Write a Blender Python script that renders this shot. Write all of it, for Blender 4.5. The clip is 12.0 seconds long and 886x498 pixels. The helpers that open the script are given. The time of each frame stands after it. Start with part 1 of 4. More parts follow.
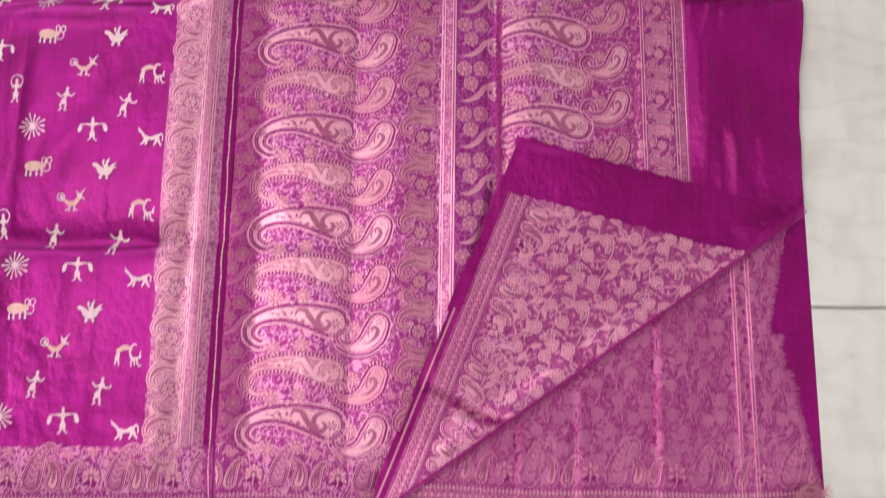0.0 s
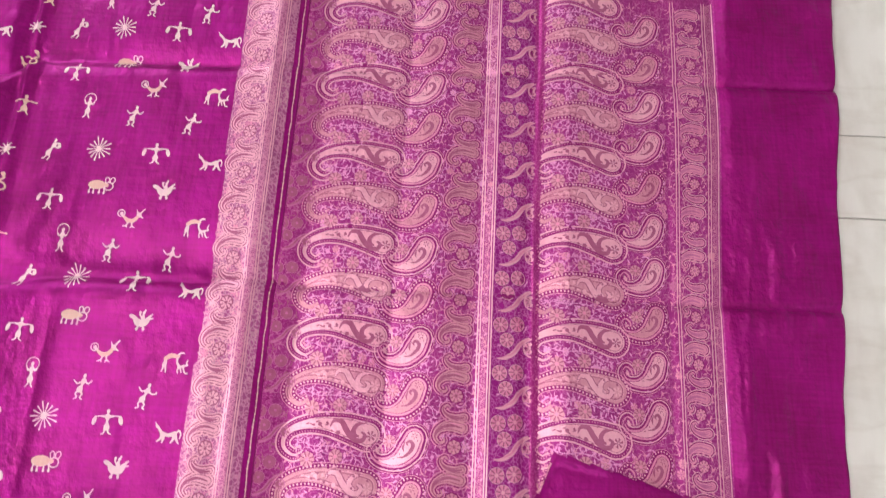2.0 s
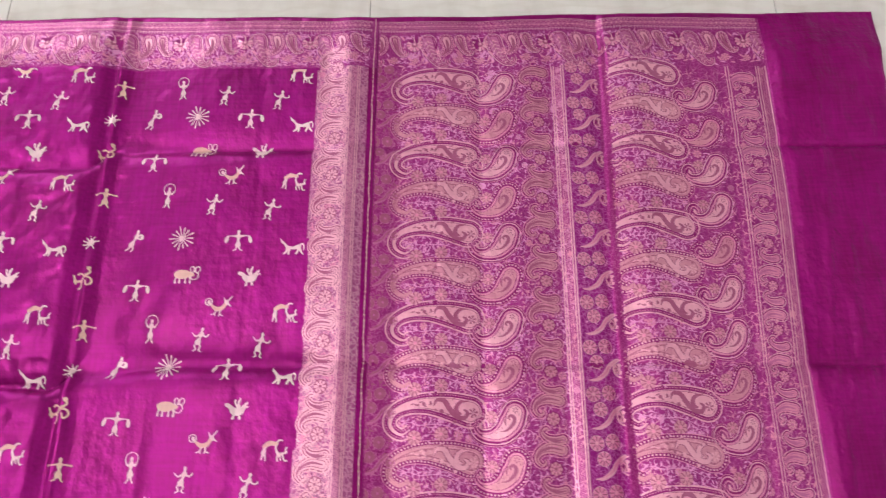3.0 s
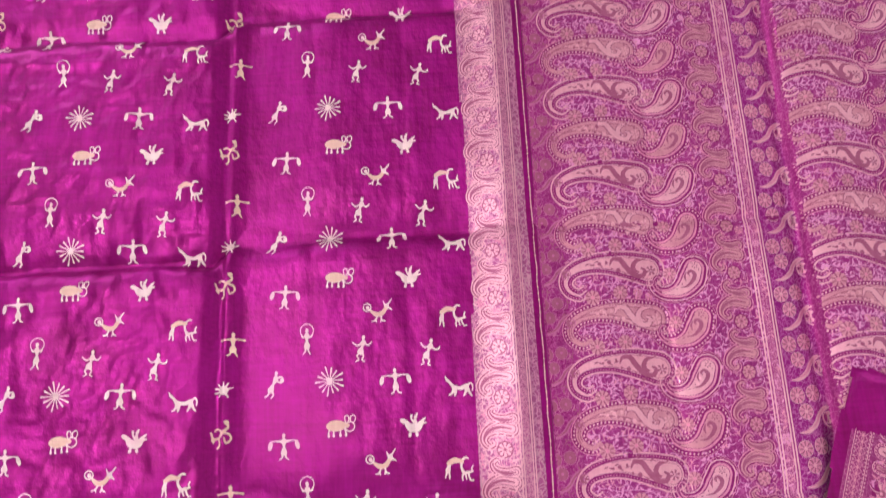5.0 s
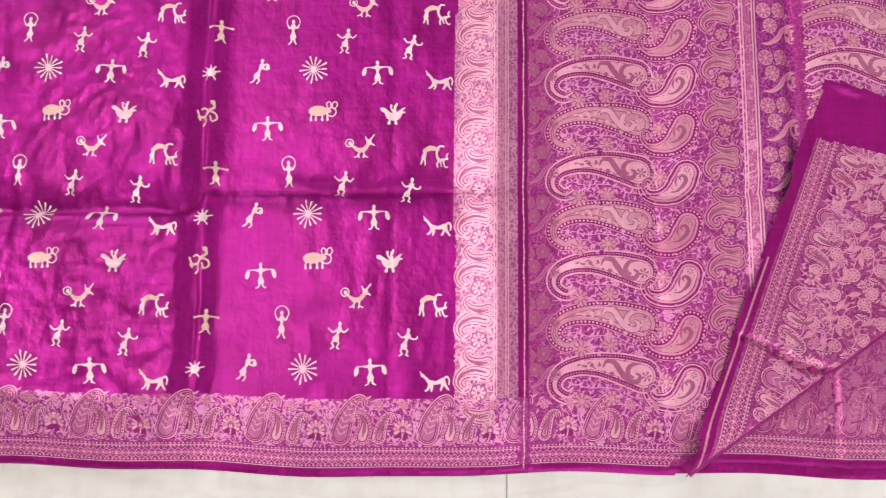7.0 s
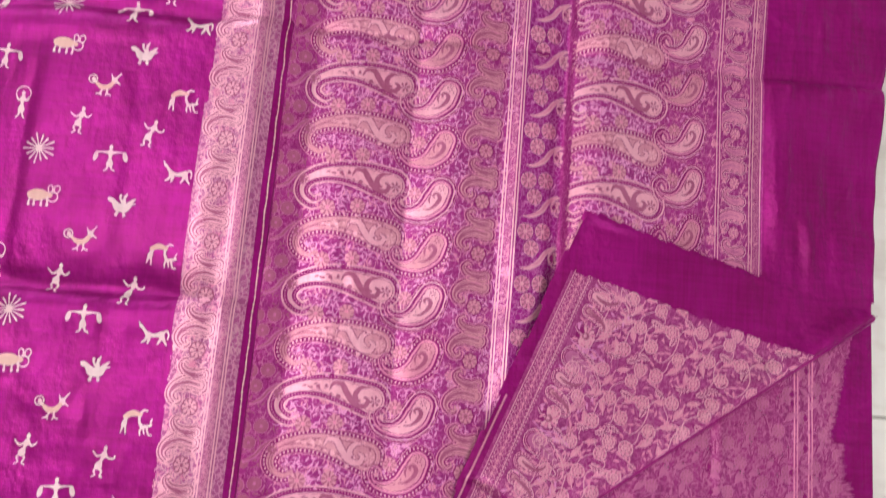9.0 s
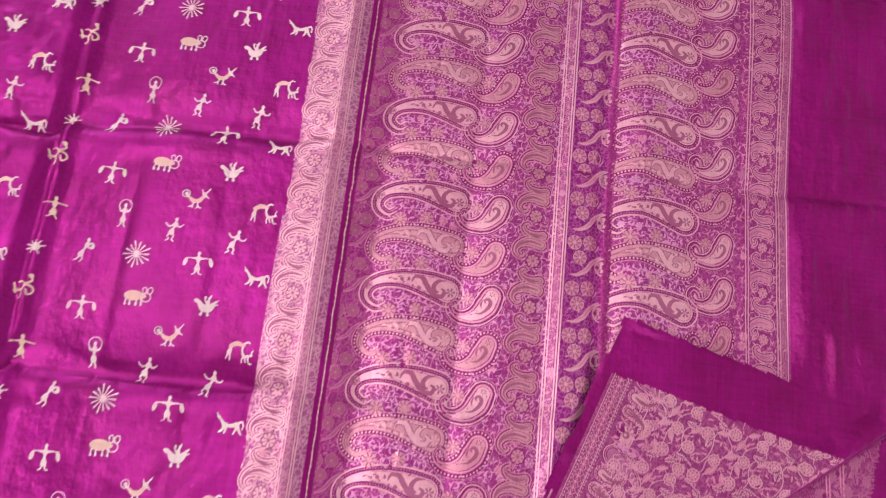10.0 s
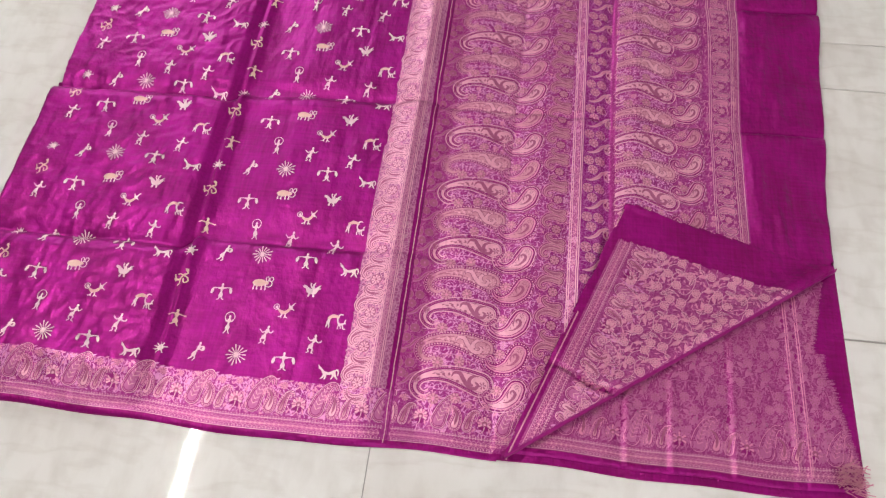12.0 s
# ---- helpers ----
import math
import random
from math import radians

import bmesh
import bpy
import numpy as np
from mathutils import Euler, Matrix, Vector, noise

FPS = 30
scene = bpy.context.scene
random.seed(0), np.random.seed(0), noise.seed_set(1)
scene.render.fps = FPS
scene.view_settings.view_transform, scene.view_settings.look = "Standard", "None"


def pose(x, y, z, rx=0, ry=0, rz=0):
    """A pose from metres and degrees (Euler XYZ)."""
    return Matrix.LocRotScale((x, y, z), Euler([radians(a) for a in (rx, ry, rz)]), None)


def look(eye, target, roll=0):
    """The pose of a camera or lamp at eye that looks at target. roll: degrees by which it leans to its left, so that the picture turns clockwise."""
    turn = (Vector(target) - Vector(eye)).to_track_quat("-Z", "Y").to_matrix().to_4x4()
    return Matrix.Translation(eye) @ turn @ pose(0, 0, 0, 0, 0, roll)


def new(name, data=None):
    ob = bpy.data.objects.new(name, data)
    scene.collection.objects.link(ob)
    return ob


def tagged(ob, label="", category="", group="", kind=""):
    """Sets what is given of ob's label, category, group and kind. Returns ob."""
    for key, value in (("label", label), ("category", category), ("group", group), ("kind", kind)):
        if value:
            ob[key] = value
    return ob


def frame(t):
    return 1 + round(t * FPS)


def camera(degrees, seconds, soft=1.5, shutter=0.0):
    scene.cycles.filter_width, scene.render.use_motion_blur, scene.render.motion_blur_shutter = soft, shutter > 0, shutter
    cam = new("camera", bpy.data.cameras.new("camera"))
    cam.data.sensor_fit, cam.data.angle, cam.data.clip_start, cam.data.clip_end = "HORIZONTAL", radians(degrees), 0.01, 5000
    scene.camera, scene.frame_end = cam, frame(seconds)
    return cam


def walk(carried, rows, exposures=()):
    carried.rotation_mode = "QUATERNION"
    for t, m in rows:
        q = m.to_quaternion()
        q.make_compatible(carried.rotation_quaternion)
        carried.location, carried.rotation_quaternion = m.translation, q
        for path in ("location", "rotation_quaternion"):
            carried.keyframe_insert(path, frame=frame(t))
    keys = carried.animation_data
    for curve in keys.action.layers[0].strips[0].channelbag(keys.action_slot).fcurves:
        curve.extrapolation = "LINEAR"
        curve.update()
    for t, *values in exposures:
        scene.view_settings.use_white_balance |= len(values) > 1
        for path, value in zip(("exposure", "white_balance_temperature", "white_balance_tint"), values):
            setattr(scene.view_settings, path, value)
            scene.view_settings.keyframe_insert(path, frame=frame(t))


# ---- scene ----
cam = camera(62.5, 12.0, soft=1.2, shutter=0.4)
EXPOSURES = [(0.0, -0.02), (1.5, 0.12), (3.7, -0.1), (5.3, 0.14), (6.7, 0.2), (8.3, 0.06), (10.5, 0.04), (12.0, -0.04)]
PATH = [
    (0, (0.279, 0.165, 0.831), (0.224, 0.504, -1.14), -8.5),
    (0.5, (0.278, 0.266, 0.824), (0.231, 0.661, -1.136), -5.1),
    (1, (0.259, 0.329, 0.822), (0.211, 0.788, -1.124), -3.1),
    (1.5, (0.244, 0.384, 0.836), (0.191, 0.9, -1.096), -2.5),
    (2, (0.221, 0.412, 0.857), (0.186, 1.001, -1.054), -0.5),
    (2.5, (0.183, 0.429, 0.869), (0.16, 1.074, -1.024), -0.5),
    (3, (0.109, 0.451, 0.887), (0.086, 1.132, -0.994), -2.1),
    (3.5, (0.017, 0.463, 0.895), (-0.005, 1.126, -0.992), -3.6),
    (3.7, (-0.037, 0.462, 0.894), (-0.05, 1.105, -1.0), -3.3),
    (5.3, (-0.109, 0.359, 0.817), (-0.108, 0.812, -1.131), -2.5),
    (5.5, (-0.086, 0.342, 0.811), (-0.091, 0.758, -1.145), -3.1),
    (6, (-0.06, 0.286, 0.811), (-0.093, 0.629, -1.159), -6.8),
    (6.5, (-0.075, 0.171, 0.811), (-0.117, 0.462, -1.168), -8.3),
    (6.7, (-0.088, 0.136, 0.812), (-0.128, 0.409, -1.169), -8.1),
    (8.3, (0.107, 0.155, 0.767), (0.197, 0.416, -1.214), 22.1),
    (8.5, (0.139, 0.186, 0.762), (0.239, 0.455, -1.217), 24.2),
    (9, (0.148, 0.262, 0.772), (0.259, 0.579, -1.2), 24.4),
    (9.5, (0.127, 0.314, 0.807), (0.194, 0.725, -1.15), 15.3),
    (10, (0.115, 0.271, 0.854), (0.126, 0.792, -1.076), 7.6),
    (10.5, (0.106, 0.089, 0.92), (0.066, 0.747, -0.968), 2.9),
    (11, (0.09, -0.066, 0.982), (0.01, 0.695, -0.866), 0.3),
    (11.5, (0.106, -0.173, 1.022), (-0.005, 0.677, -0.786), -1.0),
    (12, (0.136, -0.227, 1.05), (-0.011, 0.704, -0.714), -2.3),
]
LIFT = Vector((0, 0, 0.013))
walk(cam, [(t, look(Vector(e) + LIFT, Vector(g) + LIFT, r)) for t, e, g, r in PATH], EXPOSURES)

# ---- world and light ----
world = bpy.data.worlds.new("sky")
scene.world = world
world.use_nodes = True
wn = world.node_tree.nodes
sky = wn.new("ShaderNodeTexSky")
sky.sky_type, sky.sun_disc = "NISHITA", False
sky.sun_elevation, sky.sun_rotation = radians(40), radians(330)
wn["Background"].inputs["Strength"].default_value = 0.1
world.node_tree.links.new(sky.outputs[0], wn["Background"].inputs["Color"])

SUN_POWER, TUBE_POWER, NORTH_FILL_POWER, SOUTH_FILL_POWER = 2.0, 370.0, 62.0, 36.0
sun = new("sun", bpy.data.lights.new("sun", "SUN"))
sun.data.energy, sun.data.angle, sun.data.color = SUN_POWER, radians(0.5), (1, 0.95, 0.88)
sun.matrix_world = look((-1.5, 3.4, 4), (0, 0, 0))


def fill_lamp(eye, target, sx, sy, power):
    lamp = new("unseen_fill_light", bpy.data.lights.new("unseen_fill_light", "AREA"))
    lamp.data.shape, lamp.data.size, lamp.data.size_y = "RECTANGLE", sx, sy
    lamp.data.energy, lamp.data.color = power, (0.98, 0.98, 1.0)
    lamp.matrix_world = look(eye, target)


# two unseen area lamps, added to even out the light on the cloth
fill_lamp((-2.6, 4.18, 2.15), (-0.4, 0.6, 0.4), 1.5, 1.3, NORTH_FILL_POWER)
fill_lamp((0.6, -2.38, 1.75), (0.3, 0.5, 0.2), 1.3, 1.2, SOUTH_FILL_POWER)


# ---- materials ----
def material(name):
    m = bpy.data.materials.new(name)
    m.use_nodes = True
    return m, m.node_tree.nodes, m.node_tree.links


def noise_node(n, l, coord, scale, detail=3.0, stretch=(1, 1, 1)):
    mp = n.new("ShaderNodeMapping")
    mp.inputs["Scale"].default_value = stretch
    l.new(coord, mp.inputs["Vector"])
    t = n.new("ShaderNodeTexNoise")
    t.inputs["Scale"].default_value, t.inputs["Detail"].default_value = scale, detail
    l.new(mp.outputs[0], t.inputs["Vector"])
    return t.outputs["Fac"]


def ramp(n, l, fac, stops):
    r = n.new("ShaderNodeValToRGB")
    e = r.color_ramp.elements
    while len(e) < len(stops):
        e.new(0.5)
    for k, (p, c) in enumerate(stops):
        e[k].position, e[k].color = p, (*c, 1)
    l.new(fac, r.inputs["Fac"])
    return r.outputs["Color"]


def mix(n, l, kind, fac, a, b):
    m = n.new("ShaderNodeMix")
    m.data_type, m.blend_type = "RGBA", kind
    for sock, v in ((m.inputs[0], fac), (m.inputs[6], a), (m.inputs[7], b)):
        if isinstance(v, (int, float)):
            sock.default_value = v
        elif isinstance(v, tuple):
            sock.default_value = (*v, 1)
        else:
            l.new(v, sock)
    return m.outputs[2]


def bump(n, l, height, strength, dist, normal=None):
    b = n.new("ShaderNodeBump")
    b.inputs["Strength"].default_value, b.inputs["Distance"].default_value = strength, dist
    l.new(height, b.inputs["Height"])
    if normal:
        l.new(normal, b.inputs["Normal"])
    return b.outputs[0]


def silk(name, light, dark, rough=0.42, metal=0.0, rumple=1.0, gloss=0.2, shot=(1.0, 0.45, 0.9)):
    """Woven silk: slub threads both ways, a soft mottling and small rumples."""
    m, n, l = material(name)
    p = n["Principled BSDF"]
    co = n.new("ShaderNodeTexCoord").outputs["Object"]
    weft = noise_node(n, l, co, 260, 2, (0.06, 1, 1))
    warp = noise_node(n, l, co, 260, 2, (1, 0.06, 1))
    blot = noise_node(n, l, co, 14, 4)
    grain = mix(n, l, "MIX", 0.5, weft, warp)
    both = mix(n, l, "MIX", 0.45, grain, blot)
    l.new(ramp(n, l, both, [(0.36, dark), (0.62, light)]), p.inputs["Base Color"])
    p.inputs["Metallic"].default_value = metal
    rr = n.new("ShaderNodeMapRange")
    rr.inputs["To Min"].default_value, rr.inputs["To Max"].default_value = rough - 0.08, rough + 0.1
    l.new(blot, rr.inputs["Value"])
    l.new(rr.outputs[0], p.inputs["Roughness"])
    p.inputs["Specular IOR Level"].default_value = gloss
    p.inputs["Specular Tint"].default_value = (*shot, 1)
    wrinkle = noise_node(n, l, co, 30, 4, (1.1, 0.8, 1))
    b1 = bump(n, l, wrinkle, 0.9 * rumple, 0.01)
    l.new(bump(n, l, grain, 0.25, 0.0006, b1), p.inputs["Normal"])
    return m


def brocade(name, ground, vine, pale, rough=0.45, cover=0.5):
    """Dense supplementary weft on a silk ground: fine curling lines of pale thread."""
    m, n, l = material(name)
    p = n["Principled BSDF"]
    co = n.new("ShaderNodeTexCoord").outputs["Object"]
    wob = n.new("ShaderNodeTexNoise")
    wob.inputs["Scale"].default_value = 120
    l.new(co, wob.inputs["Vector"])
    off = mix(n, l, "LINEAR_LIGHT", 0.006, co, wob.outputs["Color"])
    v = n.new("ShaderNodeTexVoronoi")
    v.feature, v.inputs["Scale"].default_value = "DISTANCE_TO_EDGE", 170
    l.new(off, v.inputs["Vector"])
    lines = ramp(n, l, v.outputs["Distance"], [(0.05, (1, 1, 1)), (0.05 + 0.22 * cover, (0, 0, 0))])
    weft = noise_node(n, l, co, 300, 2, (1, 0.08, 1))
    blot = noise_node(n, l, co, 18, 3)
    ground_c = ramp(n, l, blot, [(0.35, tuple(c * 0.8 for c in ground)), (0.65, ground)])
    thread = ramp(n, l, blot, [(0.42, vine), (0.6, pale)])
    c = mix(n, l, "MIX", lines, ground_c, thread)
    c = mix(n, l, "MULTIPLY", 0.35, c, ramp(n, l, weft, [(0.3, (0.55, 0.5, 0.52)), (0.65, (1, 1, 1))]))
    l.new(c, p.inputs["Base Color"])
    p.inputs["Roughness"].default_value = rough
    p.inputs["Specular IOR Level"].default_value = 0.2
    p.inputs["Specular Tint"].default_value = (1.0, 0.5, 0.9, 1)
    p.inputs["Metallic"].default_value = 0.55
    b1 = bump(n, l, noise_node(n, l, co, 30, 3), 0.4, 0.004)
    l.new(bump(n, l, lines, 0.3, 0.0007, b1), p.inputs["Normal"])
    return m


MAT = {
    "silk": silk("magenta_silk", (0.375, 0.003, 0.228), (0.235, 0.0012, 0.118), rough=0.42, metal=0.52, rumple=0.6, gloss=0.7, shot=(1.0, 0.4, 0.95)),
    "plain": silk("magenta_plain_end", (0.35, 0.002, 0.195), (0.23, 0.001, 0.108), rough=0.4, metal=0.42, rumple=1.0, gloss=0.5, shot=(1.0, 0.5, 1.0)),
    "pallu": brocade("brocade_ground", (0.47, 0.04, 0.285), (0.55, 0.085, 0.35), (0.6, 0.13, 0.38), cover=0.15),
    "fine": brocade("tendril_ground", (0.46, 0.025, 0.31), (0.62, 0.13, 0.45), (0.66, 0.17, 0.47), cover=0.2),
    "strip": brocade("border_ground", (0.55, 0.13, 0.35), (0.7, 0.27, 0.46), (0.74, 0.34, 0.5), cover=0.5),
    "reverse": brocade("reverse_brocade", (0.48, 0.06, 0.28), (0.56, 0.11, 0.34), (0.61, 0.16, 0.38), cover=0.25),
    "cream": silk("cream_thread", (0.95, 0.75, 0.78), (0.86, 0.6, 0.64), rough=0.45, rumple=0.2),
    "ochre": silk("ochre_thread", (0.9, 0.62, 0.54), (0.78, 0.48, 0.42), rough=0.45, rumple=0.2),
    "pale": silk("pale_pink_zari", (0.9, 0.47, 0.61), (0.79, 0.35, 0.5), rough=0.4, metal=0.52, rumple=0.5),
    "rose": silk("rose_zari", (0.85, 0.33, 0.53), (0.73, 0.23, 0.42), rough=0.42, metal=0.52, rumple=0.5),
    "gold": silk("dull_gold_zari", (0.77, 0.34, 0.45), (0.64, 0.23, 0.35), rough=0.4, metal=0.52, rumple=0.5),
    "brown": silk("brown_thread", (0.5, 0.14, 0.27), (0.39, 0.09, 0.19), rough=0.5, rumple=0.2),
    "lilac": silk("lilac_thread", (0.88, 0.37, 0.7), (0.76, 0.26, 0.57), rough=0.42, metal=0.2, rumple=0.2),
    "mute": silk("muted_rose_thread", (0.66, 0.2, 0.42), (0.54, 0.13, 0.33), rough=0.42, metal=0.52, rumple=0.5),
    "deep": silk("deep_magenta_thread", (0.36, 0.02, 0.2), (0.27, 0.012, 0.14), rough=0.5, rumple=0.2),
}
ORDER = list(MAT)


def tile_material():
    m, n, l = material("cream_vitrified_tile")
    p = n["Principled BSDF"]
    co = n.new("ShaderNodeTexCoord").outputs["Object"]
    big = noise_node(n, l, co, 3.0, 6)
    fine = noise_node(n, l, co, 30, 5, (1, 0.5, 1))
    c1 = ramp(n, l, big, [(0.3, (0.73, 0.69, 0.65)), (0.5, (0.82, 0.79, 0.755)), (0.72, (0.86, 0.84, 0.81))])
    c2 = ramp(n, l, fine, [(0.3, (0.84, 0.82, 0.8)), (0.55, (1, 1, 1))])
    vein = noise_node(n, l, co, 9, 8, (0.5, 1.6, 1))
    c3 = ramp(n, l, vein, [(0.45, (1, 1, 1)), (0.5, (0.88, 0.86, 0.84)), (0.54, (1, 1, 1))])
    l.new(mix(n, l, "MULTIPLY", 0.5, mix(n, l, "MULTIPLY", 0.6, c1, c2), c3), p.inputs["Base Color"])
    l.new(ramp(n, l, fine, [(0.3, (0.05, 0.05, 0.05)), (0.7, (0.025, 0.025, 0.025))]), p.inputs["Roughness"])
    return m


def plain_material(name, colour, rough, scale=8.0):
    m, n, l = material(name)
    p = n["Principled BSDF"]
    co = n.new("ShaderNodeTexCoord").outputs["Object"]
    f = noise_node(n, l, co, scale, 5)
    l.new(ramp(n, l, f, [(0.3, tuple(c * 0.88 for c in colour)), (0.7, colour)]), p.inputs["Base Color"])
    p.inputs["Roughness"].default_value = rough
    l.new(bump(n, l, f, 0.15, 0.003), p.inputs["Normal"])
    return m


TILE = tile_material()
CEILING_PAINT = plain_material("white_ceiling_paint", (0.58, 0.57, 0.55), 0.8)
GROUT = plain_material("grey_grout", (0.46, 0.43, 0.4), 0.9, 60)
PLASTER = plain_material("cream_plaster", (0.34, 0.31, 0.28), 0.8)
FRAME_PAINT = plain_material("white_frame_paint", (0.75, 0.75, 0.73), 0.4)
TUBE_GLOW, tn, tl = material("lamp_tube_glow")
tn["Principled BSDF"].inputs["Emission Color"].default_value = (1, 0.97, 0.94, 1)
tn["Principled BSDF"].inputs["Emission Strength"].default_value = TUBE_POWER


# ---- building helpers ----
def mesh_object(name, verts, faces, mats, parent=None, label="", smooth=False, index=None):
    me = bpy.data.meshes.new(name)
    me.from_pydata(verts, [], faces)
    for m in mats:
        me.materials.append(m)
    if index is not None:
        me.polygons.foreach_set("material_index", index)
    if smooth:
        me.polygons.foreach_set("use_smooth", [True] * len(me.polygons))
    ob = new(name, me)
    if parent:
        ob.parent = parent
    if label:
        tagged(ob, label)
    return ob


def part(name, bm, mat, parent, label=""):
    me = bpy.data.meshes.new(name)
    bm.to_mesh(me)
    bm.free()
    me.materials.append(mat)
    ob = new(name, me)
    ob.parent = parent
    if label:
        tagged(ob, label)
    return ob


def box_bm(sx, sy, sz, at=(0, 0, 0), bevel=0.0):
    bm = bmesh.new()
    bmesh.ops.create_cube(bm, size=1, matrix=Matrix.Translation(at) @ Matrix.Diagonal((sx, sy, sz, 1)))
    if bevel:
        bmesh.ops.bevel(bm, geom=bm.edges[:], offset=bevel, segments=1, affect="EDGES")
    return bm


# ---- the room ----
def slab(name, x0, x1, y0, y1, z0, z1, mat, label):
    ob = part(name, box_bm(x1 - x0, y1 - y0, z1 - z0, ((x0 + x1) / 2, (y0 + y1) / 2, (z0 + z1) / 2)), mat, None)
    return tagged(ob, label, "wall", kind="structure")


XW, XE, YS, YN, ZC = -6.0, 1.6, -2.4, 4.2, 3.4
floor = slab("floor", XW, XE, YS, YN, -0.12, -0.0025, GROUT, "grey grout bed under cream floor tiles")
floor["category"] = "floor"
ceiling = slab("ceiling", XW, XE, YS, YN, ZC, ZC + 0.12, CEILING_PAINT, "plain white plastered ceiling")
ceiling["category"] = "ceiling"
# unseen wall, painted white to throw light back onto the sari's right side
slab("bounce_wall_east", XE, XE + 0.15, YS, YN, -0.12, ZC + 0.12, FRAME_PAINT, "unseen plain plastered wall")


def wall_with_window(name, window_name, along, c, lo, hi, w0, w1, z0, z1):
    """A wall 15 cm thick with one real opening, and an added, unseen window with frame, sill and panes in it."""
    bm = bmesh.new()
    for a0, a1, b0, b1 in ((lo, w0, -0.12, ZC + 0.12), (w1, hi, -0.12, ZC + 0.12), (w0, w1, -0.12, z0), (w0, w1, z1, ZC + 0.12)):
        size = (a1 - a0, 0.15, b1 - b0) if along == "x" else (0.15, a1 - a0, b1 - b0)
        at = ((a0 + a1) / 2, c, (b0 + b1) / 2) if along == "x" else (c, (a0 + a1) / 2, (b0 + b1) / 2)
        bmesh.ops.create_cube(bm, size=1, matrix=Matrix.Translation(at) @ Matrix.Diagonal((*size, 1)))
    tagged(part(name, bm, PLASTER, None), "unseen cream plastered wall with an added window", "wall", kind="structure")
    win = tagged(new(window_name), "unseen white framed window, added for fill light", "window", kind="structure")
    mid = (w0 + w1) / 2
    bm = bmesh.new()
    for a, b, da, db in ((w0 + 0.025, (z0 + z1) / 2, 0.05, z1 - z0), (w1 - 0.025, (z0 + z1) / 2, 0.05, z1 - z0), (mid, (z0 + z1) / 2, 0.05, z1 - z0 - 0.1),
                         (mid, z0 + 0.025, w1 - w0 - 0.1, 0.05), (mid, z1 - 0.025, w1 - w0 - 0.1, 0.05)):
        size = (da, 0.06, db) if along == "x" else (0.06, da, db)
        at = (a, c, b) if along == "x" else (c, a, b)
        bmesh.ops.create_cube(bm, size=1, matrix=Matrix.Translation(at) @ Matrix.Diagonal((*size, 1)))
    part("window_frame", bm, FRAME_PAINT, win)


# both windows are out of view, added to house the fill lamps
wall_with_window("wall_north", "added_window_1", "x", YN + 0.075, XW - 0.15, XE + 0.15, -3.6, -1.6, 1.3, 3.0)
wall_with_window("wall_south", "added_window_2", "x", YS - 0.075, XW - 0.15, XE + 0.15, -0.1, 1.3, 1.1, 2.4)
slab("wall_west", XW - 0.15, XW, YS, YN, -0.12, ZC + 0.12, PLASTER, "unseen plain plastered wall")

# ceiling lamp whose streak shows in the polished floor
tube_light = tagged(new("tube_light"), "long white tube light fixed under the ceiling", "lamp")
tube_light.location = (-1.58, 0.62, ZC)
part("housing", box_bm(0.06, 1.24, 0.035, (0, 0, -0.0175), 0.004), FRAME_PAINT, tube_light)
bm = bmesh.new()
bmesh.ops.create_cone(bm, cap_ends=True, segments=16, radius1=0.016, radius2=0.016, depth=1.18, matrix=Matrix.Translation((0, 0, -0.055)) @ Matrix.Rotation(radians(90), 4, "X"))
part("tube", bm, TUBE_GLOW, tube_light, "glowing white tube")
for s in (-1, 1):
    part("end_cap", box_bm(0.036, 0.02, 0.042, (0, s * 0.6, -0.056), 0.003), FRAME_PAINT, tube_light)

# floor tiles: rows along x, each with joints of its own
ROWS = [(-2.4, -1.75, (-6.0, -4.2, -3.0, -1.8, -0.6, 0.6, 1.8, 2.6)), (-1.75, -0.953, (-6.0, -4.8, -3.6, -2.4, -1.2, 0.0, 1.2, 2.6)), (-0.953, -0.353, (-6.0, -4.2, -3.0, -1.8, -0.6, 0.6, 1.8, 2.6)),
        (-0.353, 0.247, (-6.0, -4.8, -3.6, -2.418, -1.218, -0.018, 1.182, 2.382, 2.6)), (0.247, 0.747, (-0.018, 1.182, 2.382, 2.6)), (0.747, 0.862, (-0.018, 1.182, 2.382, 2.6)), (0.247, 0.862, (-6.0, -4.8, -3.6, -2.418, -1.218, -0.018)),
        (0.862, 1.46, (-6.0, -4.74, -3.54, -2.34, -1.753, -1.153, -0.553, -0.01, 0.59, 1.19, 1.79, 2.39, 2.6)), (1.46, 2.06, (-6.0, -4.8, -3.6, -2.4, -1.2, 0.0, 1.2, 2.6)), (2.06, 2.66, (-6.0, -4.2, -3.0, -1.8, -0.6, 0.6, 1.8, 2.6)),
        (2.66, 3.26, (-6.0, -4.8, -3.6, -2.4, -1.2, 0.0, 1.2, 2.6)), (3.26, 3.86, (-6.0, -4.2, -3.0, -1.8, -0.6, 0.6, 1.8, 2.6)), (3.86, 4.2, (-6.0, -4.8, -3.6, -2.4, -1.2, 0.0, 1.2, 2.6))]
tile_meshes = {}
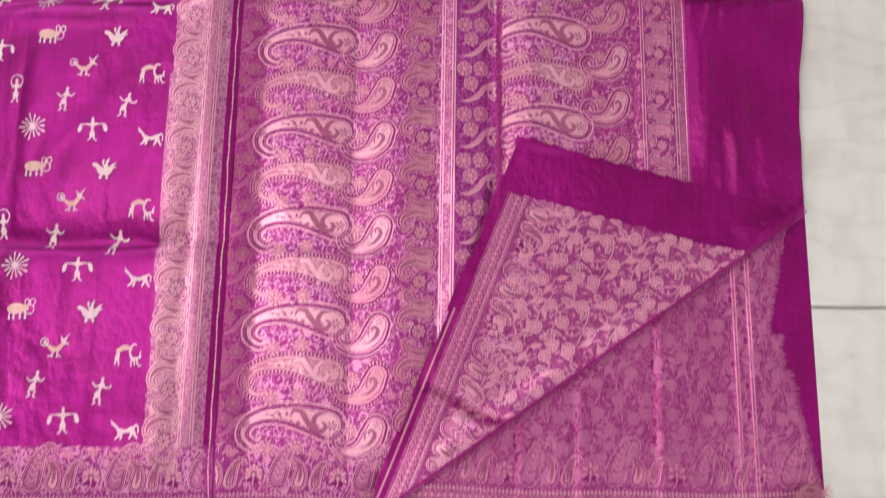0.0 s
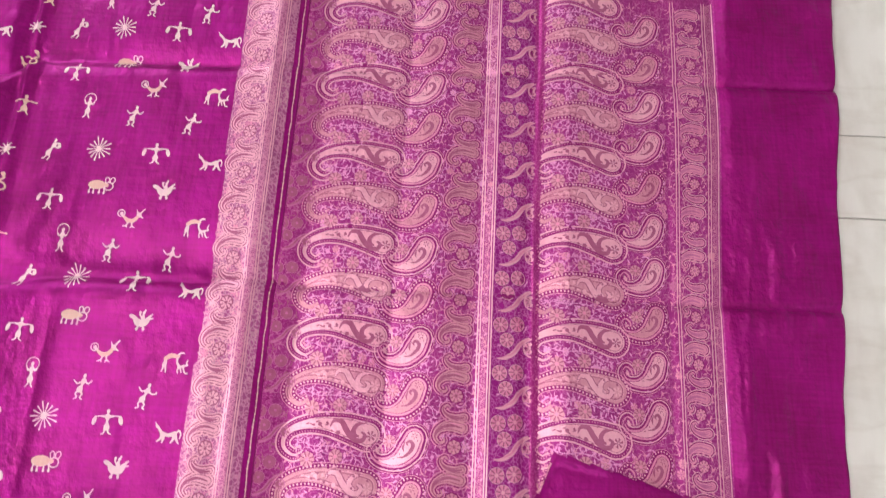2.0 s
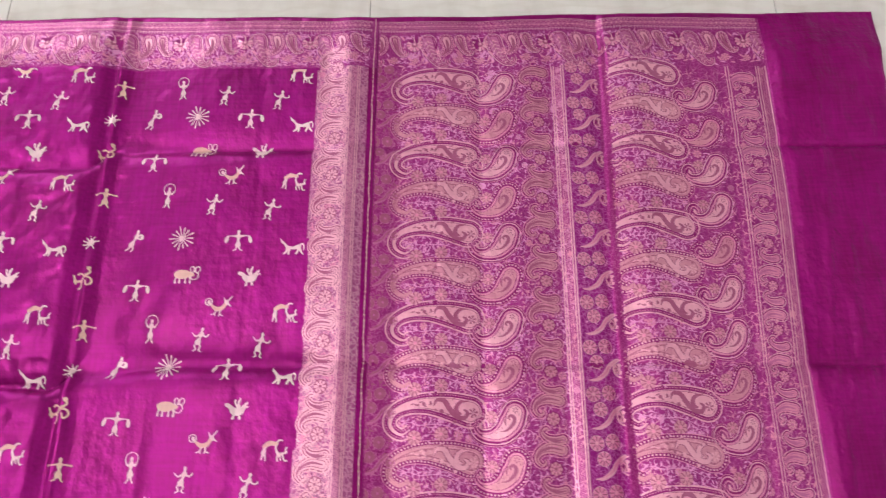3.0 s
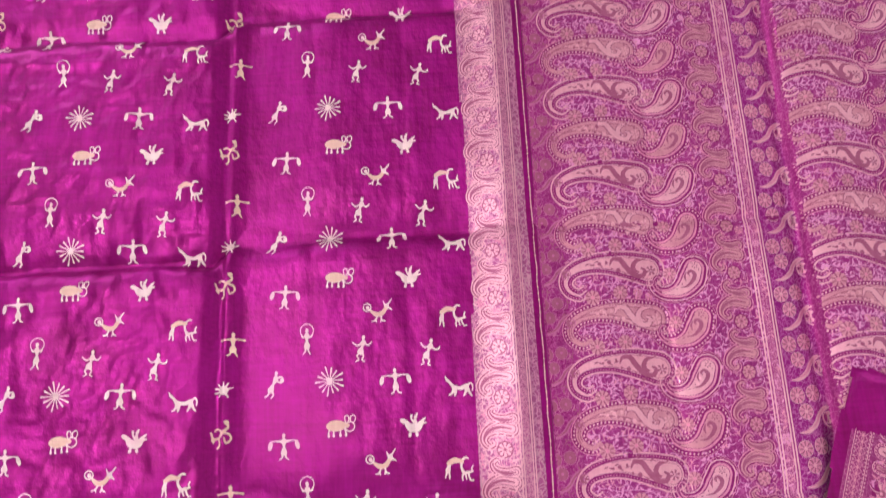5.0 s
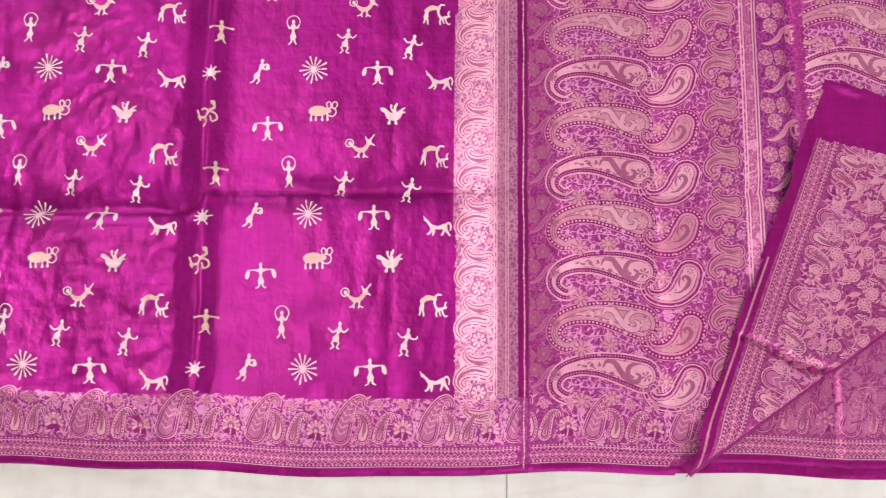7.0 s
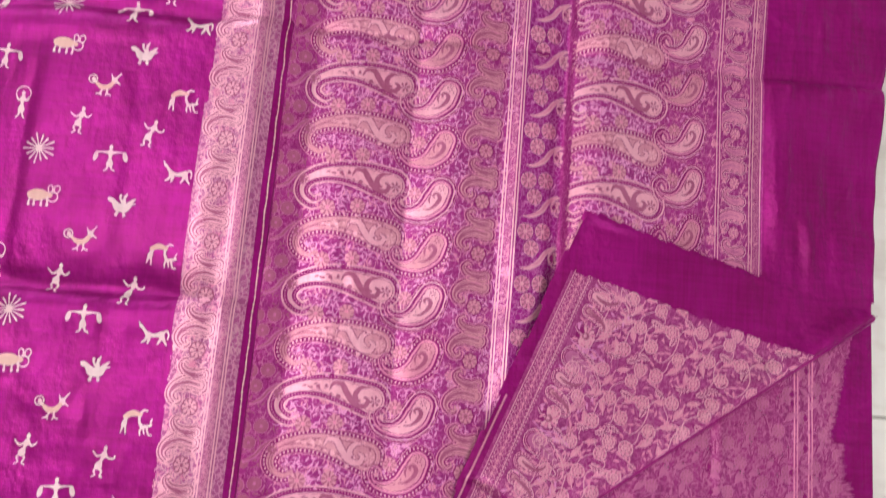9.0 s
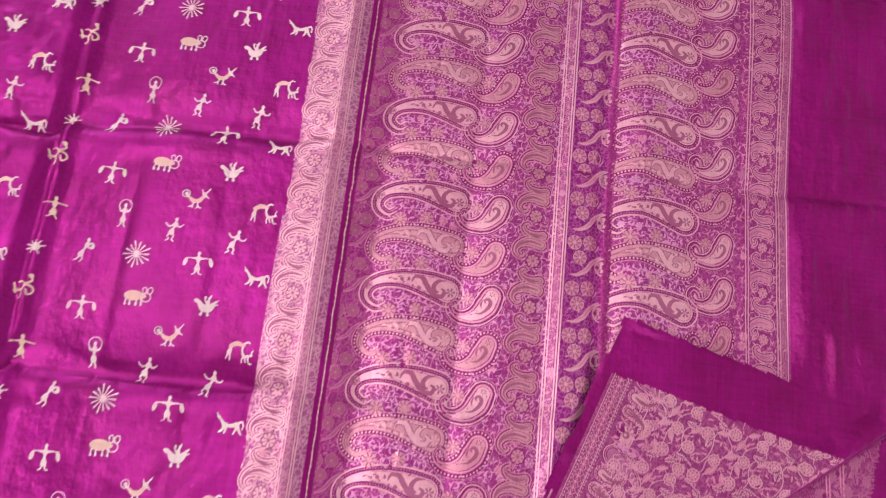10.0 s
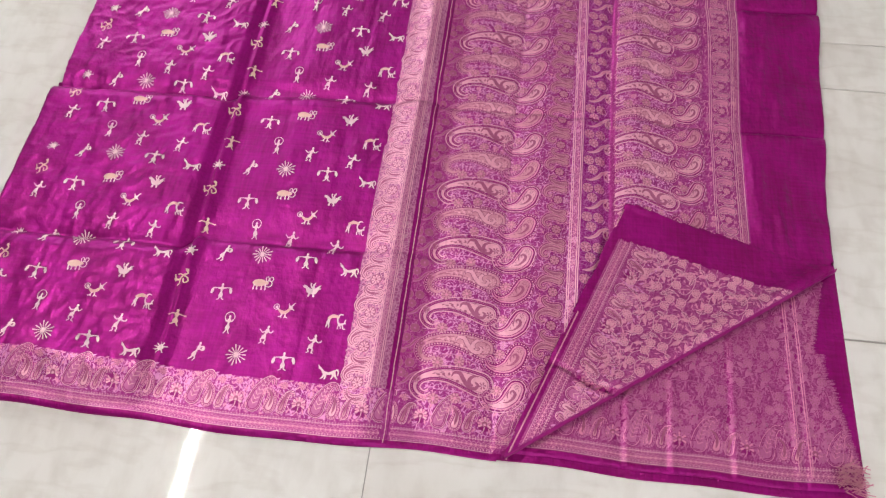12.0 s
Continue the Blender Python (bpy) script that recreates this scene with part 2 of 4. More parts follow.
for y0, y1, xs in ROWS:
    for x0, x1 in zip(xs, xs[1:]):
        x1 = min(x1, XE)
        if x1 - x0 < 0.02:
            continue
        w, d = x1 - x0 - 0.0013, y1 - y0 - 0.0015
        if y1 in (0.747, 0.247):
            d -= 0.0022
        key = (round(w, 4), round(d, 4))
        if key not in tile_meshes:
            bm = box_bm(w, d, 0.012, (0, 0, -0.006), 0.0005)
            tile_meshes[key] = bpy.data.meshes.new("tile")
            bm.to_mesh(tile_meshes[key])
            bm.free()
            tile_meshes[key].materials.append(TILE)
        t = new("tile", tile_meshes[key])
        t.location = ((x0 + x1) / 2, (y0 + y1) / 2, 0.0001 * random.random())
        t.parent = floor


# ---- the sari: sheets of cloth ----
CREASES = (0.312, 0.622, 0.922)
# the turned-back corner: its crease runs from FOLD_A to FOLD_B, its tip lies at TIP
FOLD_A, FOLD_B, TIP = (0.168, 0.0), (0.670, 0.354), (0.341, 0.442)
E1 = np.array((TIP[0] - FOLD_A[0], TIP[1] - FOLD_A[1]))
FLAP_LONG = float(np.linalg.norm(E1))
E1 /= FLAP_LONG
E2 = np.array((E1[1], -E1[0]))
B_U, B_V = float(np.dot(np.array(FOLD_B) - FOLD_A, E1)), float(np.dot(np.array(FOLD_B) - FOLD_A, E2))


def flap_top(v):
    return FLAP_LONG + (B_U - FLAP_LONG) * v / B_V


def under_flap(x, y):
    """1 where the turned-back corner lies on the cloth."""
    u, v = (x - FOLD_A[0]) * E1[0] + (y - FOLD_A[1]) * E1[1], (x - FOLD_A[0]) * E2[0] + (y - FOLD_A[1]) * E2[1]
    return step(0.003, 0.016, v) * step(0.003, 0.016, flap_top(v) - u)


def lattice(ix, iy, seed):
    h = (ix * 374761393 + iy * 668265263 + seed * 974634777) & 0x7FFFFFFF
    h = ((h ^ (h >> 13)) * 1274126177) & 0x7FFFFFFF
    return ((h ^ (h >> 16)) & 0xFFFF) / 65535.0


def wave_noise(x, y, scale, seed=0):
    """Smooth value noise in -1 to 1, for whole arrays."""
    x, y = np.asarray(x, float) * scale + 1000, np.asarray(y, float) * scale + 1000
    ix, iy = np.floor(x).astype(np.int64), np.floor(y).astype(np.int64)
    fx, fy = x - ix, y - iy
    fx, fy = fx * fx * (3 - 2 * fx), fy * fy * (3 - 2 * fy)
    a = lattice(ix, iy, seed) * (1 - fx) + lattice(ix + 1, iy, seed) * fx
    b = lattice(ix, iy + 1, seed) * (1 - fx) + lattice(ix + 1, iy + 1, seed) * fx
    return (a * (1 - fy) + b * fy) * 2 - 1


def step(a, b, x):
    t = np.clip((np.asarray(x, float) - a) / (b - a), 0, 1)
    return t * t * (3 - 2 * t)


def valley(d, far, near):
    """A crease: a gentle flank on the far side (d > 0), a steep one on the near side."""
    return -np.where(d > 0, np.exp(-np.abs(d) / far), np.exp(-np.abs(d) / near))


def thin(y):
    """The cloth lies flatter towards its two long edges."""
    return 0.32 + 0.68 * step(0.0, 0.085, y) * (1 - step(1.06, 1.143, y))


def hem(x, y, x0, x1, y0, y1, w=0.004):
    d = np.minimum(np.minimum(x - x0, x1 - x), np.minimum(y - y0, y1 - y))
    return np.sqrt(np.clip(1 - (1 - np.clip(d / w, 0, 1)) ** 2, 0, 1))


def near_edge(x):
    return 0.0025 * np.sin(x * 9 + 0.6) + 0.0015 * np.sin(x * 31) - 0.004 * np.exp(-((x + 0.16) / 0.1) ** 2)


def body_height(x, y):
    left = 1 - step(-0.385, -0.355, x)
    # the upright fold: a step down from the raised panel, a sharp ridge, then a long soft hollow
    fold_x = x - 0.002 * wave_noise(0 * x, y, 7, 15)
    z = np.interp(fold_x, [-0.717, -0.41, -0.386, -0.367, -0.361, -0.354, -0.344, -0.333, -0.3, -0.24], [0.019, 0.02, 0.0184, 0.0088, 0.0146, 0.0102, 0.0066, 0.0056, 0.0076, 0.0128])
    for k, c in enumerate(CREASES):
        wob = 0.005 * wave_noise(x, 0 * y + k, 9, 5)
        d = y - c - wob + 0.03 * left
        z = z + (0.014, 0.0155, 0.012)[k] * valley(d, 0.024, 0.0065) * (1 - 0.62 * step(-0.1, -0.055, x))
        z = z + 0.0022 * np.exp(-((d + 0.026) / 0.016) ** 2) * (1 - step(-0.1, -0.055, x))
    # rumples, more of them in the left panel
    amp = 0.0009 + 0.0007 * left
    z = z + amp * wave_noise(x + 0.15 * y, y - 0.2 * x, 14, 1) + 0.0012 * wave_noise(x, y, 5, 3)
    wx, wy = x + 0.012 * wave_noise(x, y, 18, 31), y + 0.012 * wave_noise(x, y, 18, 32)
    z = z + (0.0004 + 0.002 * left) * (1 - np.abs(wave_noise(wx * 1.25 + 0.2 * wy, wy * 0.8, 24, 2))) + (0.0003 + 0.0021 * left) * (1 - np.abs(wave_noise(wx - 0.3 * wy, wy, 66, 12)))
    for xc in (-0.15, -0.262, -0.47, -0.6):
        z = z - 0.0012 * np.exp(-np.abs(x - xc - 0.004 * wave_noise(0 * x, y, 6, 9)) / 0.004)
    # the folded side edge along the border
    z = z + 0.0085 * np.exp(-((x + 0.029) / 0.026) ** 2)
    roll = 1 - step(-0.026, 0.004, x)
    z = z * (0.88 + 0.12 * roll)
    return 0.0012 + np.maximum(z, 0.001) * thin(y) * hem(x, y, -0.717, 0.2, 0, 1.143)


def pallu_height(x, y):
    # long fold facets, each tilted its own way, with pressed lines between them
    fx = x - 0.003 * wave_noise(0 * x, y, 4, 11)
    z = np.interp(fx, [0.002, 0.01, 0.038, 0.06, 0.09, 0.15, 0.206, 0.25, 0.27, 0.3, 0.318, 0.36, 0.425, 0.49, 0.506, 0.556], [0.0105, 0.0105, 0.0046, 0.0066, 0.0088, 0.0072, 0.0142, 0.0088, 0.0142, 0.0088, 0.0004, 0.0122, 0.0074, 0.0058, 0.0086, 0.007])
    for xc, a in ((0.09, 0.0016), (0.15, 0.0018), (0.206, 0.0012), (0.425, 0.0016), (0.49, 0.0016)):
        z = z - a * np.exp(-np.abs(fx - xc) / 0.0035)
    # the folded edge with the overlapping layer on its right
    e = 0.3215 + 0.0035 * np.sin(y * 6 + 1.0)
    z = z + 0.0105 * step(e - 0.001, e + 0.0045, x) * (1 - step(0.35, 0.5, x)) - 0.0065 * np.exp(-np.abs(x - e + 0.003) / 0.008) * (x < e)
    for k, c in enumerate(CREASES):
        d = y - c - 0.004 * wave_noise(x, 0 * y + k, 8, 6)
        z = z + (0.0042 + 0.003 * step(0.55, 0.57, x)) * valley(d, 0.009, 0.005)
    # plain end: flat folds
    p = step(0.55, 0.57, x)
    ex, ey = x + 0.02 * wave_noise(x, y, 12, 61), y + 0.03 * wave_noise(x, y, 12, 62)
    z = z + p * (0.0075 * (1 - np.abs(wave_noise(ex * 1.1 + 0.25 * ey, ey * 0.5, 15, 7))) + 0.0026 * (1 - np.abs(wave_noise(ex * 1.6, ey * 0.45, 34, 8))) + 0.0008 * wave_noise(x * 2, y * 0.3, 60, 63))
    dd = (x - 0.64) + 0.16 * (y - 0.72)
    z = z + p * np.clip(0.11 * dd, 0, 0.006) * step(0.62, 0.66, y) * (1 - 0.6 * step(0.9, 0.93, y))
    z = z + p * 0.0035 * step(0.918, 0.928, y) + p * 0.003 * np.exp(-np.abs(x - 0.6 - 0.05 * (y - 0.9)) / 0.004) - p * 0.003 * np.exp(-np.abs(x - 0.632 + 0.03 * (y - 0.6)) / 0.005) * (1 - step(0.8, 0.9, y))
    z = z + 0.0011 * wave_noise(x, y, 8, 3) + 0.0007 * wave_noise(x, y, 26, 4)
    return 0.0012 + np.maximum(z, 0.001) * thin(y) * (1 - 0.55 * under_flap(x, y)) * hem(x, y, -0.2, 0.69, 0, 1.143)


def right_edge(y):
    return 0.667 + 0.045 * np.clip((np.asarray(y, float) - 0.3) / 0.65, 0, 1.3) + 0.002 * np.sin(np.asarray(y, float) * 23)


def torn_edge(y):
    """Where the lower layer's cut end stops."""
    y = np.asarray(y, float)
    x = np.where(y > 0.215, 0.626 + 0.2 * (y - 0.215), np.where(y > 0.175, 0.637 + 0.1 * (y - 0.175), 0.668 - 0.2 * (y - 0.06)))
    return x + 0.0012 * np.sin(y * 900) + 0.002 * wave_noise(0 * y, y, 70, 33)


def under_height(x, y):
    z = 0.0036 + 0.001 * wave_noise(x, y, 9, 21) + 0.0007 * wave_noise(x, y, 28, 22)
    for xc, a in ((0.344, 0.0042), (0.408, 0.0032), (0.497, 0.0036), (0.584, 0.003), (0.6, 0.003)):
        d = x - xc - 0.02 * (y - 0.1)
        z = z + 0.9 * a * (d / 0.006) * np.exp(-(d / 0.007) ** 2)
    return 0.003 + np.maximum(z, 0.0008) * hem(x, y, -0.2, 0.9, 0.013, 1.0, 0.006)


def bottom_height(x, y):
    z = 0.001 + 0.0006 * wave_noise(x, y, 11, 25) + 0.0004 * wave_noise(x, y * 0.5, 30, 26)
    return 0.0008 + np.clip(z, 0.0005, 0.0018) * hem(x, y, -0.2, 0.677, 0.002, 1.0, 0.006)


def near_warp(x, y, z):
    """The long edges waver a little, and the end of the panel leans outwards."""
    fade = np.clip(1 - y / 0.25, 0, 1)
    far = np.clip((y - 0.95) / 0.2, 0, 1)
    return x + (right_edge(y) - 0.69) * step(0.54, 0.69, x) - 0.011 * (1 - step(0.6, 0.9, y)) * step(0.44, 0.54, x) * (1 - step(0.6, 0.69, x)), y + fade * near_edge(x) + 0.6 * far * near_edge(x + 0.4), z


class Sheet:
    """A piece of cloth over a rectangle of its own plane; lays patterns on its own facets."""

    def __init__(self, x0, x1, y0, y1, cell, height, lift=0.00045):
        self.x0, self.y0, self.lift = x0, y0, lift
        self.nx, self.ny = round((x1 - x0) / cell), round((y1 - y0) / cell)
        self.dx, self.dy = (x1 - x0) / self.nx, (y1 - y0) / self.ny
        self.gx, self.gy = np.meshgrid(x0 + self.dx * np.arange(self.nx + 1), y0 + self.dy * np.arange(self.ny + 1))
        self.z = height(self.gx, self.gy)
        self.place = near_warp

    def sample(self, x, y):
        u = np.clip((np.asarray(x, float) - self.x0) / self.dx, 0, self.nx - 1e-6)
        v = np.clip((np.asarray(y, float) - self.y0) / self.dy, 0, self.ny - 1e-6)
        i, j = u.astype(int), v.astype(int)
        fu, fv = u - i, v - j
        z = self.z
        return (z[j, i] * (1 - fu) + z[j, i + 1] * fu) * (1 - fv) + (z[j + 1, i] * (1 - fu) + z[j + 1, i + 1] * fu) * fv

    def build(self, name, zones, parent, keep=None, label=""):
        """zones(cx, cy) gives each cell a material's index; keep(cx, cy) says which cells there are."""
        cx, cy = (self.gx[:-1, :-1] + self.dx / 2).ravel(), (self.gy[:-1, :-1] + self.dy / 2).ravel()
        n = self.nx + 1
        a = (np.arange(self.ny)[:, None] * n + np.arange(self.nx)[None, :]).ravel()
        faces = np.stack([a, a + 1, a + n + 1, a + n], 1)
        index = zones(cx, cy)
        if keep is not None:
            ok = keep(cx, cy)
            faces, index = faces[ok], index[ok]
        x, y = self.gx.ravel(), self.gy.ravel()
        verts = np.stack(self.place(x, y, self.z.ravel()), 1)
        used = np.unique(faces)
        remap = np.zeros(len(verts), int)
        remap[used] = np.arange(len(used))
        return mesh_object(name, verts[used].tolist(), remap[faces].tolist(), [MAT[k] for k in ORDER], parent, label, True, index.astype(np.int32))

    def lay(self, name, pattern, at, parent, turn=0.0, size=1.0, flip=1, lift=None, clip=None, label=""):
        """Lays a pattern (pieces of thread in metres) on the cloth at a place."""
        c, s = math.cos(radians(turn)) * size, math.sin(radians(turn)) * size
        verts, faces, index = [], [], []
        for key, layer, pv, pf in pattern:
            p = np.asarray(pv, float)
            px = p[:, 0]
            py = p[:, 1] * flip
            x, y = at[0] + c * px - s * py, at[1] + s * px + c * py
            if clip is not None:
                ok = clip(x, y)
                fit = [all(ok[i] for i in f) for f in pf]
                if not any(fit):
                    continue
                if isinstance(key, list):
                    key = [k for k, q in zip(key, fit) if q]
                pf = [f for f, q in zip(pf, fit) if q]
            z = self.sample(x, y) + (lift or self.lift) + layer * 0.00022
            base = len(verts)
            verts.extend(np.stack(self.place(x, y, z), 1).tolist())
            faces.extend(tuple(i + base for i in f) for f in pf)
            index.extend([ORDER.index(k) for k in key] if isinstance(key, list) else [ORDER.index(key)] * len(pf))
        if not faces:
            return None
        used = sorted(set(index))
        return mesh_object(name, verts, faces, [MAT[ORDER[k]] for k in used], parent, label, True, [used.index(k) for k in index])


# ---- thread patterns, in metres about their own middle ----
def smooth_line(points, n):
    """Points spread along a smooth curve through the given ones (Catmull-Rom)."""
    p = np.asarray(points, float)
    p = np.vstack([2 * p[0] - p[1], p, 2 * p[-1] - p[-2]])
    out = []
    m = len(p) - 3
    for t in np.linspace(0, m - 1e-6, n):
        i = int(t)
        f = t - i
        a, b, c, d = p[i], p[i + 1], p[i + 2], p[i + 3]
        out.append(0.5 * (2 * b + (c - a) * f + (2 * a - 5 * b + 4 * c - d) * f * f + (3 * b - 3 * c + d - a) * f ** 3))
    return np.asarray(out)


def normals(line):
    t = np.gradient(line, axis=0)
    t /= np.linalg.norm(t, axis=1, keepdims=True) + 1e-12
    return np.stack([-t[:, 1], t[:, 0]], 1)


def ribbon(key, points, width, n=12, layer=1, across=1, curve=True):
    line = smooth_line(points, n) if curve else np.asarray(points, float)
    nn = normals(line)
    w = np.interp(np.linspace(0, 1, len(line)), np.linspace(0, 1, len(np.atleast_1d(width))), np.atleast_1d(width)) / 2
    verts, faces = [], []
    for k in range(len(line)):
        for q in range(across + 1):
            verts.append(line[k] + nn[k] * w[k] * (2 * q / across - 1))
    m = across + 1
    for k in range(len(line) - 1):
        for q in range(across):
            faces.append((k * m + q + 1, k * m + q, (k + 1) * m + q, (k + 1) * m + q + 1))
    return key, layer, verts, faces


def disc(key, c, r, n=10, layer=1, ry=None, turn=0.0):
    ry = ry or r
    ct, st = math.cos(radians(turn)), math.sin(radians(turn))
    verts = [c]
    for k in range(n):
        a, b = r * math.cos(2 * math.pi * k / n), ry * math.sin(2 * math.pi * k / n)
        verts.append((c[0] + a * ct - b * st, c[1] + a * st + b * ct))
    return key, layer, verts, [(0, 1 + k, 1 + (k + 1) % n) for k in range(n)]


def poly(key, pts, layer=1):
    return key, layer, list(pts), [tuple(range(len(pts)))]


def outline(line, width, off, cap=8):
    """The way round a tapering shape along line at a distance off from its edge."""
    nn = normals(line)
    w = np.asarray(width) / 2 + off
    up = [line[k] + nn[k] * w[k] for k in range(len(line))]
    down = [line[k] - nn[k] * w[k] for k in range(len(line))]
    t = line[-1] - line[-2]
    a0 = math.atan2(nn[-1][1], nn[-1][0])
    arc = [line[-1] + w[-1] * np.array((math.cos(a0 - math.pi * k / cap), math.sin(a0 - math.pi * k / cap))) for k in range(1, cap)]
    return np.asarray(up + arc + down[::-1])


def dots(key, line, gap, r, layer=1):
    seg = np.linalg.norm(np.diff(line, axis=0), axis=1)
    s = np.concatenate([[0], np.cumsum(seg)])
    out_v, out_f = [], []
    for d in np.arange(gap / 2, s[-1], gap):
        c = (np.interp(d, s, line[:, 0]), np.interp(d, s, line[:, 1]))
        b = len(out_v)
        out_v += [(c[0] + r * math.cos(k * math.pi / 3), c[1] + r * math.sin(k * math.pi / 3)) for k in range(6)]
        out_f.append(tuple(range(b, b + 6)))
    return key, layer, out_v, out_f


def filled_drop(key, line, width, layer, across=4, cap=5):
    """A tapering body with a rounded head."""
    pieces = [ribbon(key, line, width, len(line), layer, across, False)]
    t = line[-1] - line[-2]
    a0 = math.atan2(t[1], t[0])
    r = width[-1] / 2
    rim = [np.array((math.cos(a0 + math.pi * (k / (2 * cap) - 0.5)), math.sin(a0 + math.pi * (k / (2 * cap) - 0.5)))) for k in range(2 * cap + 1)]
    rings = max(2, int(r / 0.003))
    m = 2 * cap + 1
    v = [line[-1] + r * (q + 1) / rings * d for q in range(rings) for d in rim] + [line[-1]]
    f = [(m * rings, k, k + 1) for k in range(m - 1)]
    f += [(m * q + k, m * (q + 1) + k, m * (q + 1) + k + 1, m * q + k + 1) for q in range(rings - 1) for k in range(m - 1)]
    pieces.append((key, layer, v, f))
    return pieces


def flower(c, r, petals=7, key="rose", heart="pale", layer=1, turn=0.0):
    """A scalloped rosette with darker ribs."""
    out = [disc(key, c, r * 0.74, 2 * petals, layer)]
    for k in range(petals):
        a = radians(turn) + 2 * math.pi * k / petals
        ca, sa = math.cos(a), math.sin(a)
        out.append(disc(key, (c[0] + 0.7 * r * ca, c[1] + 0.7 * r * sa), r * 0.3, 6, layer, r * 0.3, math.degrees(a)))
        b = a + math.pi / petals
        cb, sb = math.cos(b), math.sin(b)
        w = 0.06 * r
        out.append(poly("brown", [(c[0] + 0.3 * r * cb + w * sb, c[1] + 0.3 * r * sb - w * cb), (c[0] + 0.92 * r * cb + 1.6 * w * sb, c[1] + 0.92 * r * sb - 1.6 * w * cb),
                                  (c[0] + 0.92 * r * cb - 1.6 * w * sb, c[1] + 0.92 * r * sb + 1.6 * w * cb), (c[0] + 0.3 * r * cb - w * sb, c[1] + 0.3 * r * sb + w * cb)], layer + 0.6))
    out.append(disc(heart, c, r * 0.24, 7, layer + 1))
    return out


def leaf(c, length, turn, key="lilac", layer=1):
    a, b = math.cos(radians(turn)), math.sin(radians(turn))
    pts = [(0, 0), (0.35, 0.17), (0.7, 0.13), (1, 0.05), (0.62, -0.16), (0.25, -0.1)]
    return poly(key, [(c[0] + length * (a * x - b * y), c[1] + length * (b * x + a * y)) for x, y in pts], layer)


P = 1 / 3170


def scaled(points, k):
    return [(x * k, y * k) for x, y in points]


def big_paisley(dotted):
    line = smooth_line(scaled([(-230, -66), (-263, -84), (-300, -62), (-306, -28), (-281, 6), (-225, 27), (-155, 32), (-75, 20), (0, 0)], P), 34)
    width = np.interp(np.linspace(0, 1, 34), np.linspace(0, 1, 9), np.array([4, 9, 13, 16, 22, 32, 48, 72, 86]) * P)
    fill, ink = ("gold", "pale") if dotted else ("pale", "brown")
    out = filled_drop("deep", line[4:], width[4:] + 0.0125, 0, 10)
    out += filled_drop(fill, line, width, 1, 7)
    if dotted:
        for x, y in ((-190, 20), (-170, 40), (-165, 18), (-145, 10), (-120, 0), (-95, -14), (-70, -34), (-40, 36), (-20, 40), (-45, -6), (10, 22), (26, -20), (2, -30), (-110, 58), (-90, 50)):
            out.append(disc("brown", (x * P, y * P), 5 * P, 5, 2))
        out.append(dots("pale", outline(line, width, 0.0034), 0.0043, 0.00135, 1))
        out.append(ribbon("rose", outline(line, width, 0.0064), 0.001, 70, 1))
        out.append(ribbon("gold", outline(line, width, 0.0007), 0.0012, 70, 1))
    else:
        out.append(dots("rose", outline(line, width, 0.0026), 0.0032, 0.00085, 1))
        out.append(ribbon("pale", outline(line, width, 0.0056), 0.002, 76, 1))
    # scrolls inside: a wave, a comma and a small star, dark-edged where the filling is dull
    if dotted:
        out.append(ribbon("brown", scaled([(-140, 22), (-128, 44), (-100, 42), (-80, 12), (-52, -18), (-22, -22), (-12, -2), (-26, 8)], P), [0.002, 0.0068, 0.0084, 0.0088, 0.0078, 0.0066, 0.004], 26, 1.5))
        out.append(ribbon("brown", scaled([(-8, 40), (-38, 36), (-54, 16), (-50, -2), (-34, -8)], P), [0.002, 0.0062, 0.0076, 0.0072, 0.004], 14, 1.5))
        out.append(ribbon("brown", outline(line, width, -0.0036)[8:-8], 0.001, 60, 1.5))
    out.append(ribbon(ink, scaled([(-140, 22), (-128, 44), (-100, 42), (-80, 12), (-52, -18), (-22, -22), (-12, -2), (-26, 8)], P), [0.001, 0.0046, 0.0062, 0.0066, 0.0056, 0.0044, 0.002], 26, 2))
    out.append(ribbon(ink, scaled([(-8, 40), (-38, 36), (-54, 16), (-50, -2), (-34, -8)], P), [0.001, 0.0042, 0.0056, 0.0052, 0.002], 14, 2))
    out.append(ribbon(ink, outline(line[20:], width[20:] * 0.84, 0.0)[2:-2], 0.0007, 40, 2))
    for x, y, a in ((-232, 26, 20), (-216, 30, -25), (-196, 34, 25), (-180, 26, -30), (-160, 26, 20), (-120, 62, 10), (-92, -8, -40), (-20, 48, -10), (-70, 44, 40)):
        out.append(leaf((x * P, y * P), 19 * P, a, ink, 2))
    for k in range(6):
        a = radians(60 * k + 12)
        out.append(ribbon(ink, [(10 * P + 3 * P * math.cos(a), -4 * P + 3 * P * math.sin(a)), (10 * P + 18 * P * math.cos(a), -4 * P + 18 * P * math.sin(a))], [0.0008, 0.003], 3, 2, curve=False))
    for x, y, r in ((-110, 2, 9), (-178, 30, 8), (-200, 26, 5), (-60, -36, 7), (-152, 36, 5), (-134, 8, 5)):
        out.append(disc(ink, (x * P, y * P), r * P, 6, 2))
    # rosettes, stems and leaves in the bend below
    out += flower((-214 * P, -96 * P), 29 * P, 8, "gold", "rose", 1)
    out += flower((-112 * P, -82 * P), 27 * P, 8, "gold", "rose", 1, 20)
    out.append(ribbon("lilac", scaled([(-270, -50), (-235, -38), (-190, -50), (-140, -46), (-90, -52), (-40, -74), (0, -78)], P), [0.0006, 0.0011, 0.0006], 22, 1))
